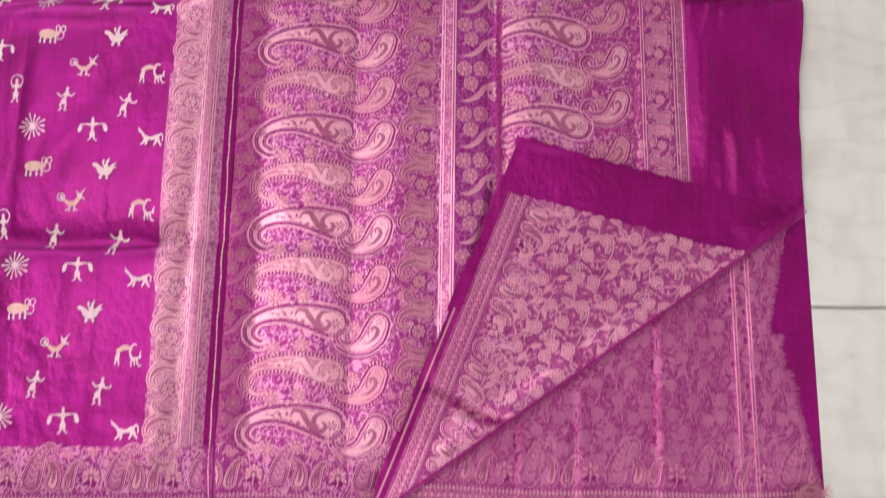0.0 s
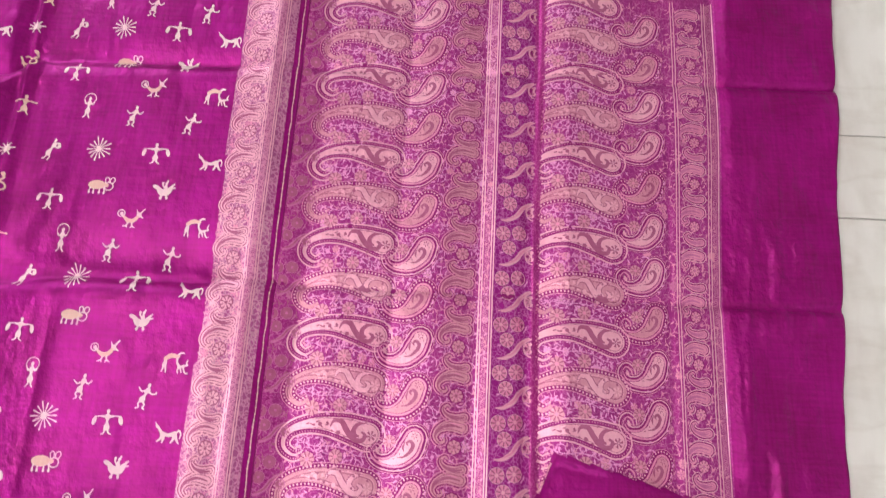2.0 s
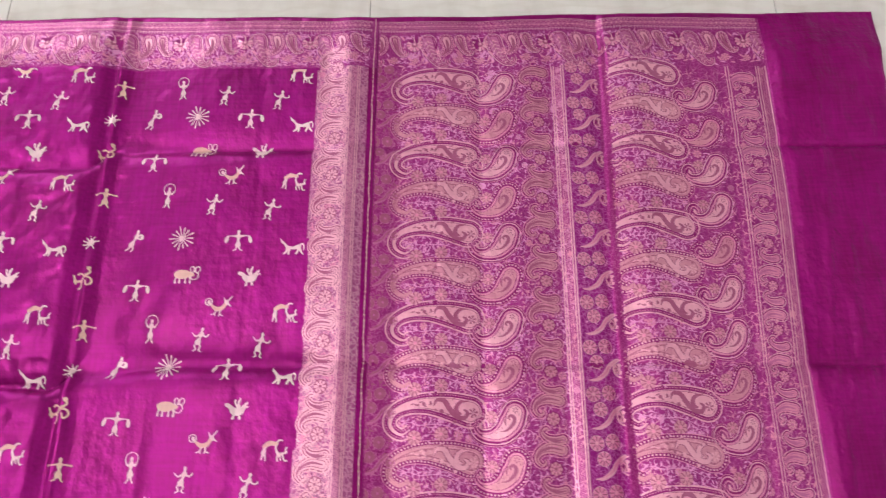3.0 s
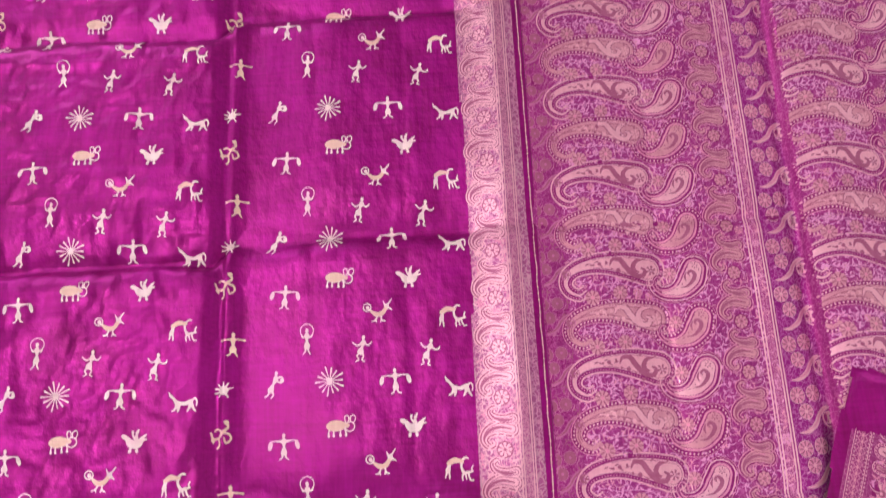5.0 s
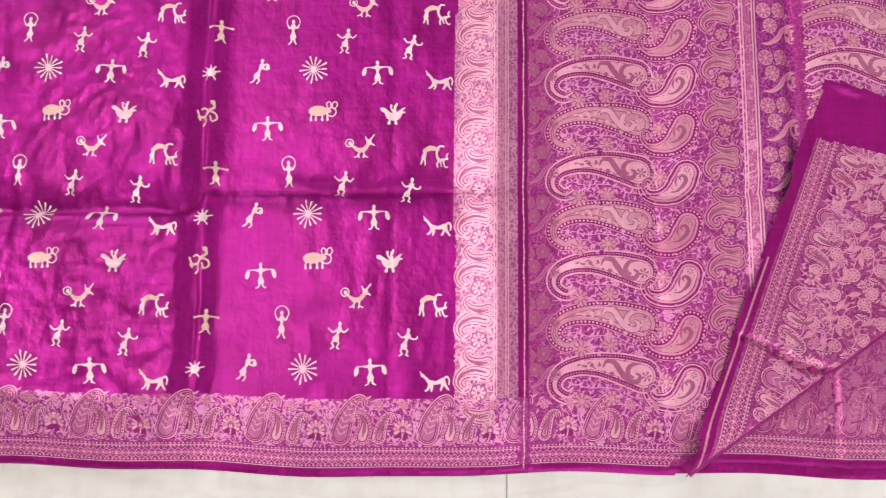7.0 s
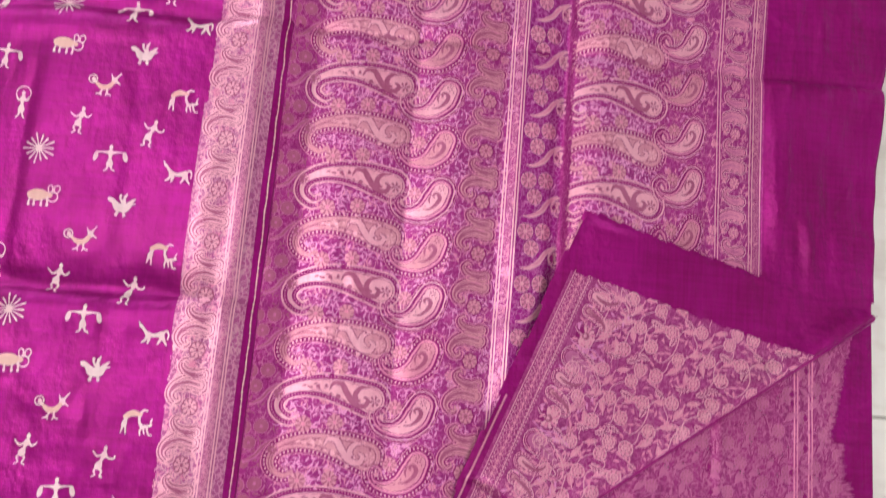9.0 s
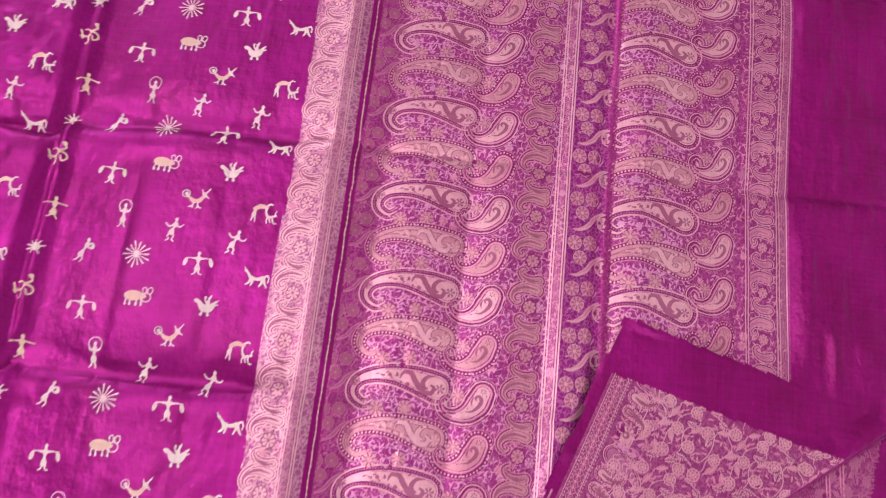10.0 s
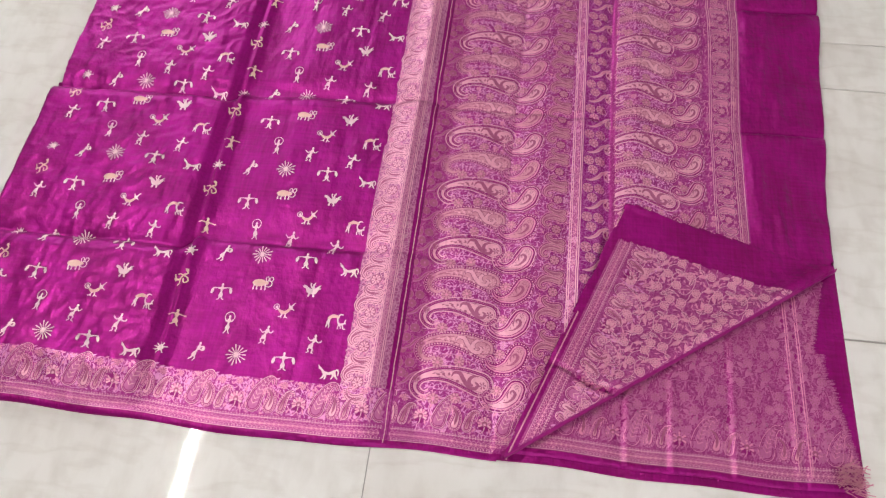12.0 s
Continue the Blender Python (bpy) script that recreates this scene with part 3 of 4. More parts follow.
    for x, y, a in ((-262, -54, 60), (-246, -44, 130), (-226, -42, 40), (-208, -50, 140), (-180, -50, 50), (-172, -54, 230), (-160, -48, 60), (-150, -52, 300), (-132, -50, 50), (-92, -56, 40), (-80, -62, 280), (-62, -68, 30), (-48, -78, 250), (-28, -78, 60), (-16, -84, 290), (6, -82, 10), (-176, -92, 20), (-160, -84, 200), (-164, -108, -30), (-72, -96, 200)):
        out.append(leaf((x * P, y * P), 22 * P, a, "lilac", 1))
    return out


def small_paisley(dark):
    """A plump mango leaning right, its tail curled up into a spiral."""
    k = 1 / 3340
    line = smooth_line(scaled([(-112, -34), (-118, -12), (-138, 0), (-154, -24), (-136, -56), (-92, -66), (-46, -52), (-12, -16), (6, 24)], k), 40)
    width = np.interp(np.linspace(0, 1, 40), np.linspace(0, 1, 9), np.array([4, 8, 11, 14, 20, 36, 66, 86, 76]) * k)
    fill, ink = ("gold", "pale") if dark else ("pale", "gold")
    out = filled_drop("deep", line[8:], width[8:] + 0.0145, 0, 6)
    out += filled_drop("rose", line, width, 1, 5)
    out.append(ribbon("deep", outline(line, width, -0.003)[6:-6], 0.001, 60, 2))
    out += filled_drop(fill, line[21:], width[21:] * np.interp(np.linspace(0, 1, 19), [0, 0.3, 1], [0.2, 0.62, 0.72]), 3, 5)
    out.append(ribbon("brown", scaled([(-54, -48), (-28, -44), (-4, -22), (4, 0), (-8, 14), (-20, 6), (-14, -4)], k), [0.0008, 0.0024, 0.0044, 0.0046, 0.0034, 0.0026, 0.001], 24, 4))
    out.append(ribbon("brown", scaled([(-30, -26), (-34, -8), (-26, 12)], k), [0.0006, 0.0026, 0.0008], 9, 4))
    for x, y, a in ((-62, -52, 190), (-44, -40, 110), (20, 12, 80), (-22, 26, 60)):
        out.append(leaf((x * k, y * k), 11 * k, a, "brown", 4))
    for n in range(6):
        a = radians(60 * n + 20)
        out.append(ribbon("brown", [((8 + 4 * math.cos(a)) * k, (34 + 4 * math.sin(a)) * k), ((8 + 12 * math.cos(a)) * k, (34 + 12 * math.sin(a)) * k)], [0.0006, 0.0016], 3, 4, curve=False))
    if dark:
        out.append(dots("pale", outline(line, width, 0.0032), 0.0042, 0.0012, 1))
    else:
        out.append(ribbon("pale", outline(line, width, 0.0034), 0.0015, 80, 1))
    out.append(ribbon("rose", outline(line, width, 0.0062), 0.0008, 80, 1))
    out += flower((-88 * k, 10 * k), 26 * k, 8, "gold", "rose", 1)
    for x, y, a in ((-60, -12, 120), (-50, 20, 80), (-66, 48, 40), (-20, 66, 150), (30, -50, 20), (44, -30, 70), (-110, 40, 120), (56, 10, 80), (10, -76, 10), (-30, -96, 170), (-60, 70, 20)):
        out.append(leaf((x * k, y * k), 24 * k, a, "lilac", 1))
    return out


Q = 1 / 4608


def mango(path, widths, k, fill, rim, ink, ground="deep"):
    """A small outlined mango with a vein along its middle."""
    line = smooth_line(scaled(path, k), 26)
    width = np.interp(np.linspace(0, 1, 26), np.linspace(0, 1, len(widths)), np.array(widths) * k)
    out = filled_drop(ground, line[4:], width[4:] + 0.0052, 0, 4)
    out += filled_drop(fill, line, width, 1, 4)
    out.append(ribbon(ink, line[9:], [0.0006, 0.0026, 0.0034, 0.0014], 22, 2))
    out.append(ribbon(ink, outline(line, width, -0.0024)[8:-8], 0.0008, 44, 2))
    out.append(ribbon(rim, outline(line, width, 0.0022), 0.0013, 56, 1))
    return out


def mango_row(fill, rim, ink, leafy, ground="deep"):
    """One repeat of the narrow bands: a hooked mango, a rosette and a smaller mango under it."""
    k = 1 / 3340
    out = mango([(-40, 36), (-36, 20), (-56, 14), (-72, 36), (-57, 64), (-16, 80), (30, 72)], [4, 9, 13, 19, 29, 44, 46], k, fill, rim, ink, ground)
    out += mango([(-18, -46), (-30, -36), (-46, -52), (-28, -74), (8, -84), (36, -80)], [4, 8, 13, 21, 31, 34], k, fill, rim, ink, ground)
    out.append(disc(ground, (2 * k, 0), 31 * k, 12, 0))
    out += flower((2 * k, 0), 27 * k, 8, fill, ink, 1)
    out.append(ribbon(rim, [(2 * k + 12 * k * math.cos(a), 12 * k * math.sin(a)) for a in np.linspace(0, 6.28, 9)], 0.0008, 18, 3))
    for x, y, a in ((-30, 40, 60), (-12, 46, 20), (30, 36, 70), (48, 20, 110), (44, -22, 60), (22, -44, 20), (-40, -10, 130), (-60, -6, 70), (-66, -88, 20), (60, -60, 80), (62, 50, 100), (-70, 90, 20), (50, 104, 150), (-20, -36, 30)):
        out.append(leaf((x * k, y * k), 26 * k, a, leafy))
    return out


def tendril_unit():
    out = [ribbon("pale", scaled([(-84, -186), (-40, -182), (10, -150), (44, -100), (84, -66), (116, -60)], Q), [0.001, 0.0045, 0.0062, 0.0056, 0.0036, 0.0012], 22, 1)]
    out.append(ribbon("rose", scaled([(-60, -182), (6, -152), (44, -102), (90, -66)], Q), [0.0006, 0.0022, 0.002, 0.0006], 14, 2))
    for x, y, r in ((-66, 0, 40), (26, 10, 40), (-30, -82, 38), (100, -116, 30)):
        out.append(disc("deep", (x * Q, y * Q), (r + 5) * Q, 10, 0))
        out += flower((x * Q, y * Q), r * Q, 8, "rose", "pale", 1, x)
        out.append(ribbon("pale", [(x * Q + r * Q * math.cos(t), y * Q + r * Q * math.sin(t)) for t in np.linspace(0, 2 * math.pi, 13)], 0.0009, 24, 2))
    for x, y, a in ((-10, -38, 40), (60, -36, 60), (-84, -120, 20), (66, -150, 10), (76, -20, 80), (-8, -130, 150)):
        out.append(leaf((x * Q, y * Q), 30 * Q, a, "lilac", 1))
    return out


def hook_rings():
    """The hooked tail that shows before the folded edge."""
    return [ribbon("pale", scaled([(48, 40), (0, 48), (-44, 18), (-46, -24), (-14, -52), (40, -50)], Q), 0.0018, 24, 1),
            ribbon("pale", scaled([(48, 20), (6, 26), (-20, 4), (-18, -18), (6, -30), (40, -28)], Q), [0.002, 0.004, 0.003], 20, 1)]


def upright_mango(path, widths, fill, rim, feather):
    """An upright mango of the long border, double-rimmed, its tip hooked over."""
    line = smooth_line([(x / 1000, y / 1000) for x, y in path], 26)
    width = np.interp(np.linspace(0, 1, 26), np.linspace(0, 1, len(widths)), np.array(widths) / 1000)
    out = filled_drop("deep", line, width + 0.0065, 0, 5)
    out.append(ribbon(rim, outline(line, width, 0.0019), 0.0012, 60, 1))
    out.append(ribbon("rose", outline(line, width, -0.0004), 0.0009, 60, 1))
    out += filled_drop(fill, line[6:], np.maximum(width[6:] - 0.0042, 0.0004), 1, 5)
    if feather:
        for q in range(13, 26, 2):
            c, n = line[q], normals(line)[q]
            t = line[q - 1] - line[q]
            t /= np.linalg.norm(t)
            for side in (-1, 1):
                tip = c + n * side * width[q] * 0.3 + t * width[q] * 0.28
                out.append(ribbon("pale", [c, tip], [0.0012, 0.0009], 3, 2.5, curve=False))
        out.append(ribbon("brown", line[8:], [0.0005, 0.0009], 18, 2.2))
    else:
        out.append(ribbon("brown", line[8:], [0.0008, 0.0034, 0.0042, 0.0014], 20, 2.5))
        out.append(dots("pale", outline(line, width, 0.0006)[4:-4], 0.0034, 0.0008, 2.5))
    return out


def fan_flower(x, y, r):
    """A carnation seen from the side: ribbed petals in a fan over a small cup."""
    out = [disc("deep", (x, y), r * 1.16, 14, 0)]
    for k in range(9):
        a = radians(-25 + 230 * k / 8)
        c, d = math.cos(a), math.sin(a)
        out.append(poly("rose" if k % 2 else "pale", [(x + 0.32 * r * c + 0.09 * r * d, y + 0.32 * r * d - 0.09 * r * c), (x + r * c + 0.2 * r * d, y + r * d - 0.2 * r * c), (x + 1.1 * r * c, y + 1.1 * r * d), (x + r * c - 0.2 * r * d, y + r * d + 0.2 * r * c), (x + 0.32 * r * c - 0.09 * r * d, y + 0.32 * r * d + 0.09 * r * c)], 1))
    out.append(disc("brown", (x, y), 0.42 * r, 10, 1.5))
    out.append(disc("pale", (x, y - 0.1 * r), 0.2 * r, 8, 2))
    out.append(ribbon("pale", [(x, y - 0.4 * r), (x - 0.1 * r, y - 1.0 * r), (x - 0.5 * r, y - 1.5 * r)], [0.0016, 0.0012, 0.0008], 8, 1))
    return out


BORDER_STEP = 0.0945


def border_unit():
    """One repeat of the long border: three hooked mangoes, a carnation and sprays of leaves."""
    out = upright_mango([(27, 41), (27, 47), (21, 50), (13, 43), (6, 28), (1, 12)], [1.2, 2, 3.4, 8, 16, 19], "mute", "pale", True)
    out += upright_mango([(15, 24), (15, 30), (21, 33), (27, 26), (27, 16), (25, 9)], [1, 1.8, 3.2, 8, 12.5, 13.5], "pale", "rose", False)
    out += upright_mango([(59, 26), (57, 31), (51, 30), (46, 20), (43, 8)], [1, 1.6, 3, 7.5, 9.5], "gold", "pale", False)
    out += fan_flower(0.069, 0.0165, 0.0098)
    out += flower((0.043, 0.041), 0.0058, 8, "rose", "gold")
    out += flower((0.07, 0.042), 0.005, 7, "rose", "gold")
    for x, y, a, n in ((52, 2, 60, 9), (58, 4, 20, 9), (62, 2, 130, 8), (78, 3, 110, 9), (84, 6, 70, 9), (80, 12, 40, 8), (86, 18, 110, 9), (80, 28, 60, 10), (74, 32, 130, 9), (60, 36, 40, 9), (52, 40, 150, 9), (34, 38, 60, 9), (36, 46, 20, 8), (60, 45, 10, 9), (84, 38, 80, 10), (88, 30, 120, 9), (80, 46, 160, 8),
                       (-3, 36, 110, 10), (4, 44, 160, 9), (37, 4, 80, 8), (34, 30, 70, 7), (-9, 26, 100, 9), (14, 2, 70, 7), (28, 48, 30, 8), (48, 48, 10, 8)):
        out.append(leaf((x / 1000, y / 1000), n / 1000, a, "lilac" if (x + y) % 3 else "rose"))
    out.append(ribbon("lilac", [(0.078, 0.002), (0.083, 0.016), (0.079, 0.03), (0.086, 0.046)], [0.0008, 0.0014, 0.0008], 14, 1))
    return out


def line_rows(length):
    """The rows of dots and the zigzag that run beside the selvedge, starting at x = 0."""
    n = int(length / 0.0035)
    xs = np.linspace(0, length, n)
    flat = lambda y: np.stack([xs, 0 * xs + y], 1)
    out = [ribbon("pale", flat(0.0275), 0.0009, n, 1, curve=False), ribbon("pale", flat(0.0105), 0.0009, n, 1, curve=False),
           dots("pale", flat(0.0295), 0.0042, 0.001, 1), dots("pale", flat(0.0128), 0.0042, 0.0011, 1), dots("pale", flat(0.0262), 0.0042, 0.0009, 1)]
    zx = np.arange(0, length, 0.0035)
    zz = lambda y, s: np.stack([zx, y + s * 0.0016 * np.where(np.arange(len(zx)) % 2, 1, -1)], 1)
    out += [ribbon("rose", zz(0.0156 + d, e), 0.0012, len(zx), 1, curve=False) for d, e in ((0, 1), (0.0036, -1), (0.0036, 1), (0.0072, -1))]
    out.append(dots("pale", flat(0.0192), 0.007, 0.0013, 1))
    return out


# geometric motifs scattered over the body, all of plain shapes; each is one joined piece of thread
def stroke(points, radii, key="cream"):
    """A brush stroke through points in millimetres."""
    p = smooth_line(points, 14 * len(points)) if len(points) > 2 else np.linspace(points[0], points[1], 16)
    r = np.interp(np.linspace(0, 1, len(p)), np.linspace(0, 1, len(np.atleast_1d(radii))), np.atleast_1d(radii).astype(float))
    return lambda x, y: np.min(np.hypot(x[..., None] - p[:, 0], y[..., None] - p[:, 1]) - r, -1), key


def egg(cx, cy, rx, ry, turn=0.0, key="cream"):
    c, d = math.cos(radians(turn)), math.sin(radians(turn))
    return lambda x, y: (np.hypot(((x - cx) * c + (y - cy) * d) / rx, ((y - cy) * c - (x - cx) * d) / ry) - 1) * min(rx, ry), key


def hoop_line(cx, cy, r, w, key="cream"):
    return lambda x, y: np.abs(np.hypot(x - cx, y - cy) - r) - w, key


def figure(*shapes, reach=21.0, cell=0.78):
    """Joins strokes and eggs into one mesh with a smooth outline (marching squares)."""
    g = np.arange(-reach, reach + cell, cell)
    x, y = np.meshgrid(g, g)
    fields = np.stack([f(x, y) for f, _ in shapes])
    f, who = fields.min(0), fields.argmin(0)
    verts, faces, keys, known = [], [], [], {}

    def vertex(i, j, k, l):
        name = ((i, j), (k, l)) if (i, j) <= (k, l) else ((k, l), (i, j))
        if name not in known:
            t = 0.0 if (i, j) == (k, l) else f[j, i] / (f[j, i] - f[l, k])
            known[name] = len(verts)
            verts.append(((g[i] + t * (g[k] - g[i])) / 1000, (g[j] + t * (g[l] - g[j])) / 1000))
        return known[name]

    for j in range(len(g) - 1):
        for i in range(len(g) - 1):
            corner = ((i, j), (i + 1, j), (i + 1, j + 1), (i, j + 1))
            if all(f[b, a] >= 0 for a, b in corner):
                continue
            ring = []
            for n in range(4):
                (a, b), (c, d) = corner[n], corner[(n + 1) % 4]
                if f[b, a] < 0:
                    ring.append(vertex(a, b, a, b))
                if (f[b, a] < 0) != (f[d, c] < 0):
                    ring.append(vertex(a, b, c, d))
            if len(ring) > 2:
                faces.append(tuple(ring))
                keys.append(shapes[who[j, i]][1])
    return [(keys, 1, verts, faces)]


def ray_motif(rays=14):
    out = [egg(0, 0, 3.0, 4.0, 10)]
    for k in range(rays):
        a = 2 * math.pi * k / rays
        r = (15.2, 17.4, 14.2)[k % 3]
        out.append(stroke([(2 * math.cos(a), 2 * math.sin(a)), (r * math.cos(a), r * math.sin(a))], [0.6, 0.75, 1.15]))
    return figure(*out)


def spindle(top, foot, key="cream"):
    """A dot over two tapers tip to tip."""
    (x0, y0), (x1, y1) = top, foot
    mx, my = x0 + 0.5 * (x1 - x0), y0 + 0.5 * (y1 - y0)
    return [egg(x0 + 0.1 * (x0 - x1), y0 + 6, 2.1, 2.9, 0, key), stroke([(x0, y0 + 5), (x0, y0)], 1.1, key), stroke([(x0, y0), (mx, my)], [3.2, 1.2], key), stroke([(mx, my), (x1, y1)], [1.2, 3.9], key)]


def legs(*ways, r=(1.3, 1.0, 0.8), key="cream"):
    return [stroke(w, r, key) for w in ways]


MOTIFS = {
    "ray": ray_motif(),
    "yoke": figure(*spindle((0, 6.5), (0, -7)), *legs([(-2, -8), (-2.6, -13), (-6, -15)], [(2, -8), (2.6, -13), (6, -15)]), stroke([(-16, 6.2), (0, 7), (16, 6.2)], 0.85), stroke([(-9, 6.6), (0, 4.6), (9, 6.6)], 0.8),
                   egg(-16.4, 1.2, 2.7, 5.6, -14), egg(16.4, 1.2, 2.7, 5.6, 14)),
    "hoop": figure(*spindle((0, 6), (0, -7)), hoop_line(0, 12, 8.2, 0.62), stroke([(0, 5), (-5, 4), (-7, 8)], 0.9), stroke([(0, 5), (5, 4), (7, 8)], 0.9), *legs([(-2, -8), (-2, -13), (-5, -17)], [(1.5, -8), (2, -13), (4, -17)])),
    "zig": figure(*spindle((2, 6), (-2, -5)), *legs([(1, 6), (-5, 2.6), (-8, 4), (-11, 7)], [(2, 6), (7, 2.6), (9, 3), (12, 6)], [(-3, -6), (-6.5, -10), (-4.5, -14), (-8, -16.5)], [(-1, -7), (1.5, -10), (-0.5, -15), (2.5, -17)])),
    "zag": figure(*spindle((3, 6), (-2, -6)), *legs([(2, 6), (-4, 4), (-8, 7.5), (-9, 9)], [(3, 6), (8, 2), (13, 2.4), (14, 5)], [(-3, -7), (-6, -11), (-4.5, -15), (-8, -17)], [(-1, -8), (2, -12), (0.5, -16), (3, -17.5)])),
    "lean": figure(*spindle((4, 6), (-3, -7)), *legs([(4, 6), (11, 7), (13, 2), (10, 0)], [(3, 4), (8, 1), (11, 2)], [(-4, -8), (-7, -13), (-11, -15)], [(-2, -8), (0, -13), (-3, -17)]), egg(11, 3, 2.0, 2.6, 20)),
    "oval": figure(egg(-4.5, 0.5, 12, 6.6, 0, "ochre"), *[stroke([(a, -2), (b, -7), (b, -11)], [0.9, 0.9, 1.6]) for a, b in ((-12, -13.5), (-7, -7.5), (1, 0.5), (5, 7))], hoop_line(12, -1, 5.6, 0.75), egg(9, 0, 3.2, 2.4, 30, "ochre"),
                   stroke([(7, 4), (6, 10), (9, 12), (11, 9), (10.5, 4)], 0.7), stroke([(13, 4), (13, 10), (17, 12), (19, 8), (16, 2.5)], 0.7)),
    "crown": figure(stroke([(-9, 3), (-4, -3), (4, -3.5), (9, 2)], [2.4, 4.6, 4.7, 2.8]), egg(-12, 4.6, 4.6, 2.8, -24), stroke([(8, 1), (11.5, 6)], [2.2, 1.3]), stroke([(9, 2), (14, 7.5)], [1.4, 0.8]), stroke([(9, 1), (14.5, 2)], [1.3, 0.9]),
                    egg(1.5, 3, 2.5, 4.4), egg(2.2, 9, 1.8, 2.2), stroke([(0, 2), (-2.6, 7), (-2.6, 10.5)], [0.9, 1.0, 1.6]), stroke([(3, 8), (4, 12.5)], [0.9, 1.3]), stroke([(-4, -4), (-4, -8), (-5, -12)], [1.0, 1.1, 1.9]), stroke([(3, -4), (3, -8), (3.6, -12)], [1.0, 1.1, 1.9])),
    "bowl": figure(hoop_line(-14, 6, 4.7, 0.7), egg(-13.4, 5.6, 2.3, 2.6), stroke([(-14, 6), (-9, 1)], 1.0), stroke([(-9, 1), (-3, -3), (4, -2), (9, 4)], [1.7, 3.0, 2.9, 2.2], "ochre"), egg(10, 6, 3.3, 3.9), stroke([(8, 8), (6, 13)], [1.2, 0.7]), stroke([(11, 8), (16.5, 15.5)], [1.3, 0.7]), stroke([(12, 5), (16.5, 2)], [1.4, 0.7]),
                   *legs([(-2, -5), (-4, -10), (-8.5, -11.5)], [(3, -5), (3.5, -10), (7.5, -12)], [(-4, -9), (-3, -12.5)], [(3.5, -9), (2, -12.5)], r=(1.1, 0.9, 0.8))),
    "bench": figure(stroke([(-10, 5), (-3, 8.5), (6, 7)], [2.6, 3.3, 2.0], "ochre"), stroke([(4, 7), (9, 11.5), (13, 11)], [1.4, 1.3, 0.9]), stroke([(-9, 4), (-11, -3)], [1.4, 3.0]), *legs([(-12, -4), (-13, -8), (-14, -11)], [(-10, -4), (-9, -9), (-9, -12.5)], [(8, -6), (6, -10), (6.5, -14)], [(13, -5), (14, -10), (16, -14), (19, -14)], [(10, -6), (10, -9), (11, -13)]),
                    stroke([(5, 6), (5, 0), (8, -6)], [1.4, 1.3, 2.0]), stroke([(8, -6), (18, -4)], [1.8, 1.2]), stroke([(18, -4), (17, -1), (18.5, 2.5)], [1.1, 0.8])),
    "hook": figure(egg(-15, 9.4, 3.0, 1.9, -35), stroke([(-15.5, 10), (-18, 14)], [1.0, 0.7]), stroke([(-14, 9), (-8, 2)], [1.4, 2.0]), stroke([(-8, 2), (0, 0.6), (8, 3)], [2.4, 2.0, 3.0]), *legs([(-7, 1), (-9, -5), (-12.5, -8)], [(-5, 0), (-5, -5), (-6, -8.5)], [(8, 2), (7, -4), (5, -8)], [(9, 2), (11.5, -4), (14.5, -8)], r=(1.9, 1.5, 1.0)),
                   stroke([(9, 4), (13, 7), (15.5, 3), (15, -2)], [1.3, 1.0, 0.8])),
    "spot": figure(egg(0, 0, 5.4, 5.0), *[stroke([(0, 0), (x, y)], [1.2, 0.8]) for x, y in ((-10, 2), (10, 3), (-6, -8), (5, -8), (-7, 7), (5, 8), (0, 9), (-10, -4))]),
    "tower": figure(stroke([(3, 14), (6, 8), (0, 2), (-4, -4), (-11, -6)], [1.7, 1.2, 1.8, 1.3, 1.8], "ochre"), stroke([(0, 2), (7, 0), (9, -6), (4, -10), (2, -4)], [1.3, 1.1, 1.0], "ochre"), stroke([(-4, -4), (-3, -12), (-6, -16)], [1.3, 1.0], "ochre"), stroke([(-13, 2), (-11, -4), (-10, -9)], 1.1, "ochre"), egg(4.4, 13, 2.4, 3, 0, "ochre"), stroke([(0, 2), (-6, 6), (-9, 4)], [1.2, 0.9], "ochre")),
    "prop": figure(*spindle((0, 4), (0, -8), "ochre"), stroke([(-13, 3), (0, 4.6), (13, 3)], 1.0, "ochre"), egg(-13, 3, 1.9, 1.5, 0, "ochre"), egg(13, 3, 1.9, 1.5, 0, "ochre"), *legs([(-2, -9), (-3, -13), (-6, -15)], [(2, -9), (3, -13), (5, -16)], key="ochre")),
}
CELL = [("ray", 0, 0), ("lean", -0.065, 0), ("yoke", 0.074, -0.003), ("hook", 0.146, -0.015), ("oval", 0.011, -0.05), ("crown", 0.093, -0.052), ("yoke", -0.052, -0.069),
        ("bowl", 0.057, -0.092), ("bench", 0.139, -0.1), ("hoop", -0.026, -0.121), ("zig", 0.037, -0.132), ("zag", 0.112, -0.139)]
SUN_Y = [0.114, 0.283, 0.453, 0.621, 0.788, 0.969, 1.135]

# ---- the sari: the things ----
sari = tagged(new("sari"), "magenta silk sari with pale gold woven motifs, spread flat on tiles", "sari")
K = {k: i for i, k in enumerate(ORDER)}
body = Sheet(-0.717, 0.004, 0.0, 1.143, 0.0036, body_height)
pallu = Sheet(-0.012, 0.69, 0.0, 1.143, 0.0036, pallu_height)
under = Sheet(0.12, 0.68, 0.013, 0.41, 0.0024, under_height)
bottom = Sheet(0.16, 0.677, 0.002, 0.4, 0.004, bottom_height)
under.place = bottom.place = lambda x, y, z: (x, y + np.clip(1 - y / 0.25, 0, 1) * near_edge(x), z)


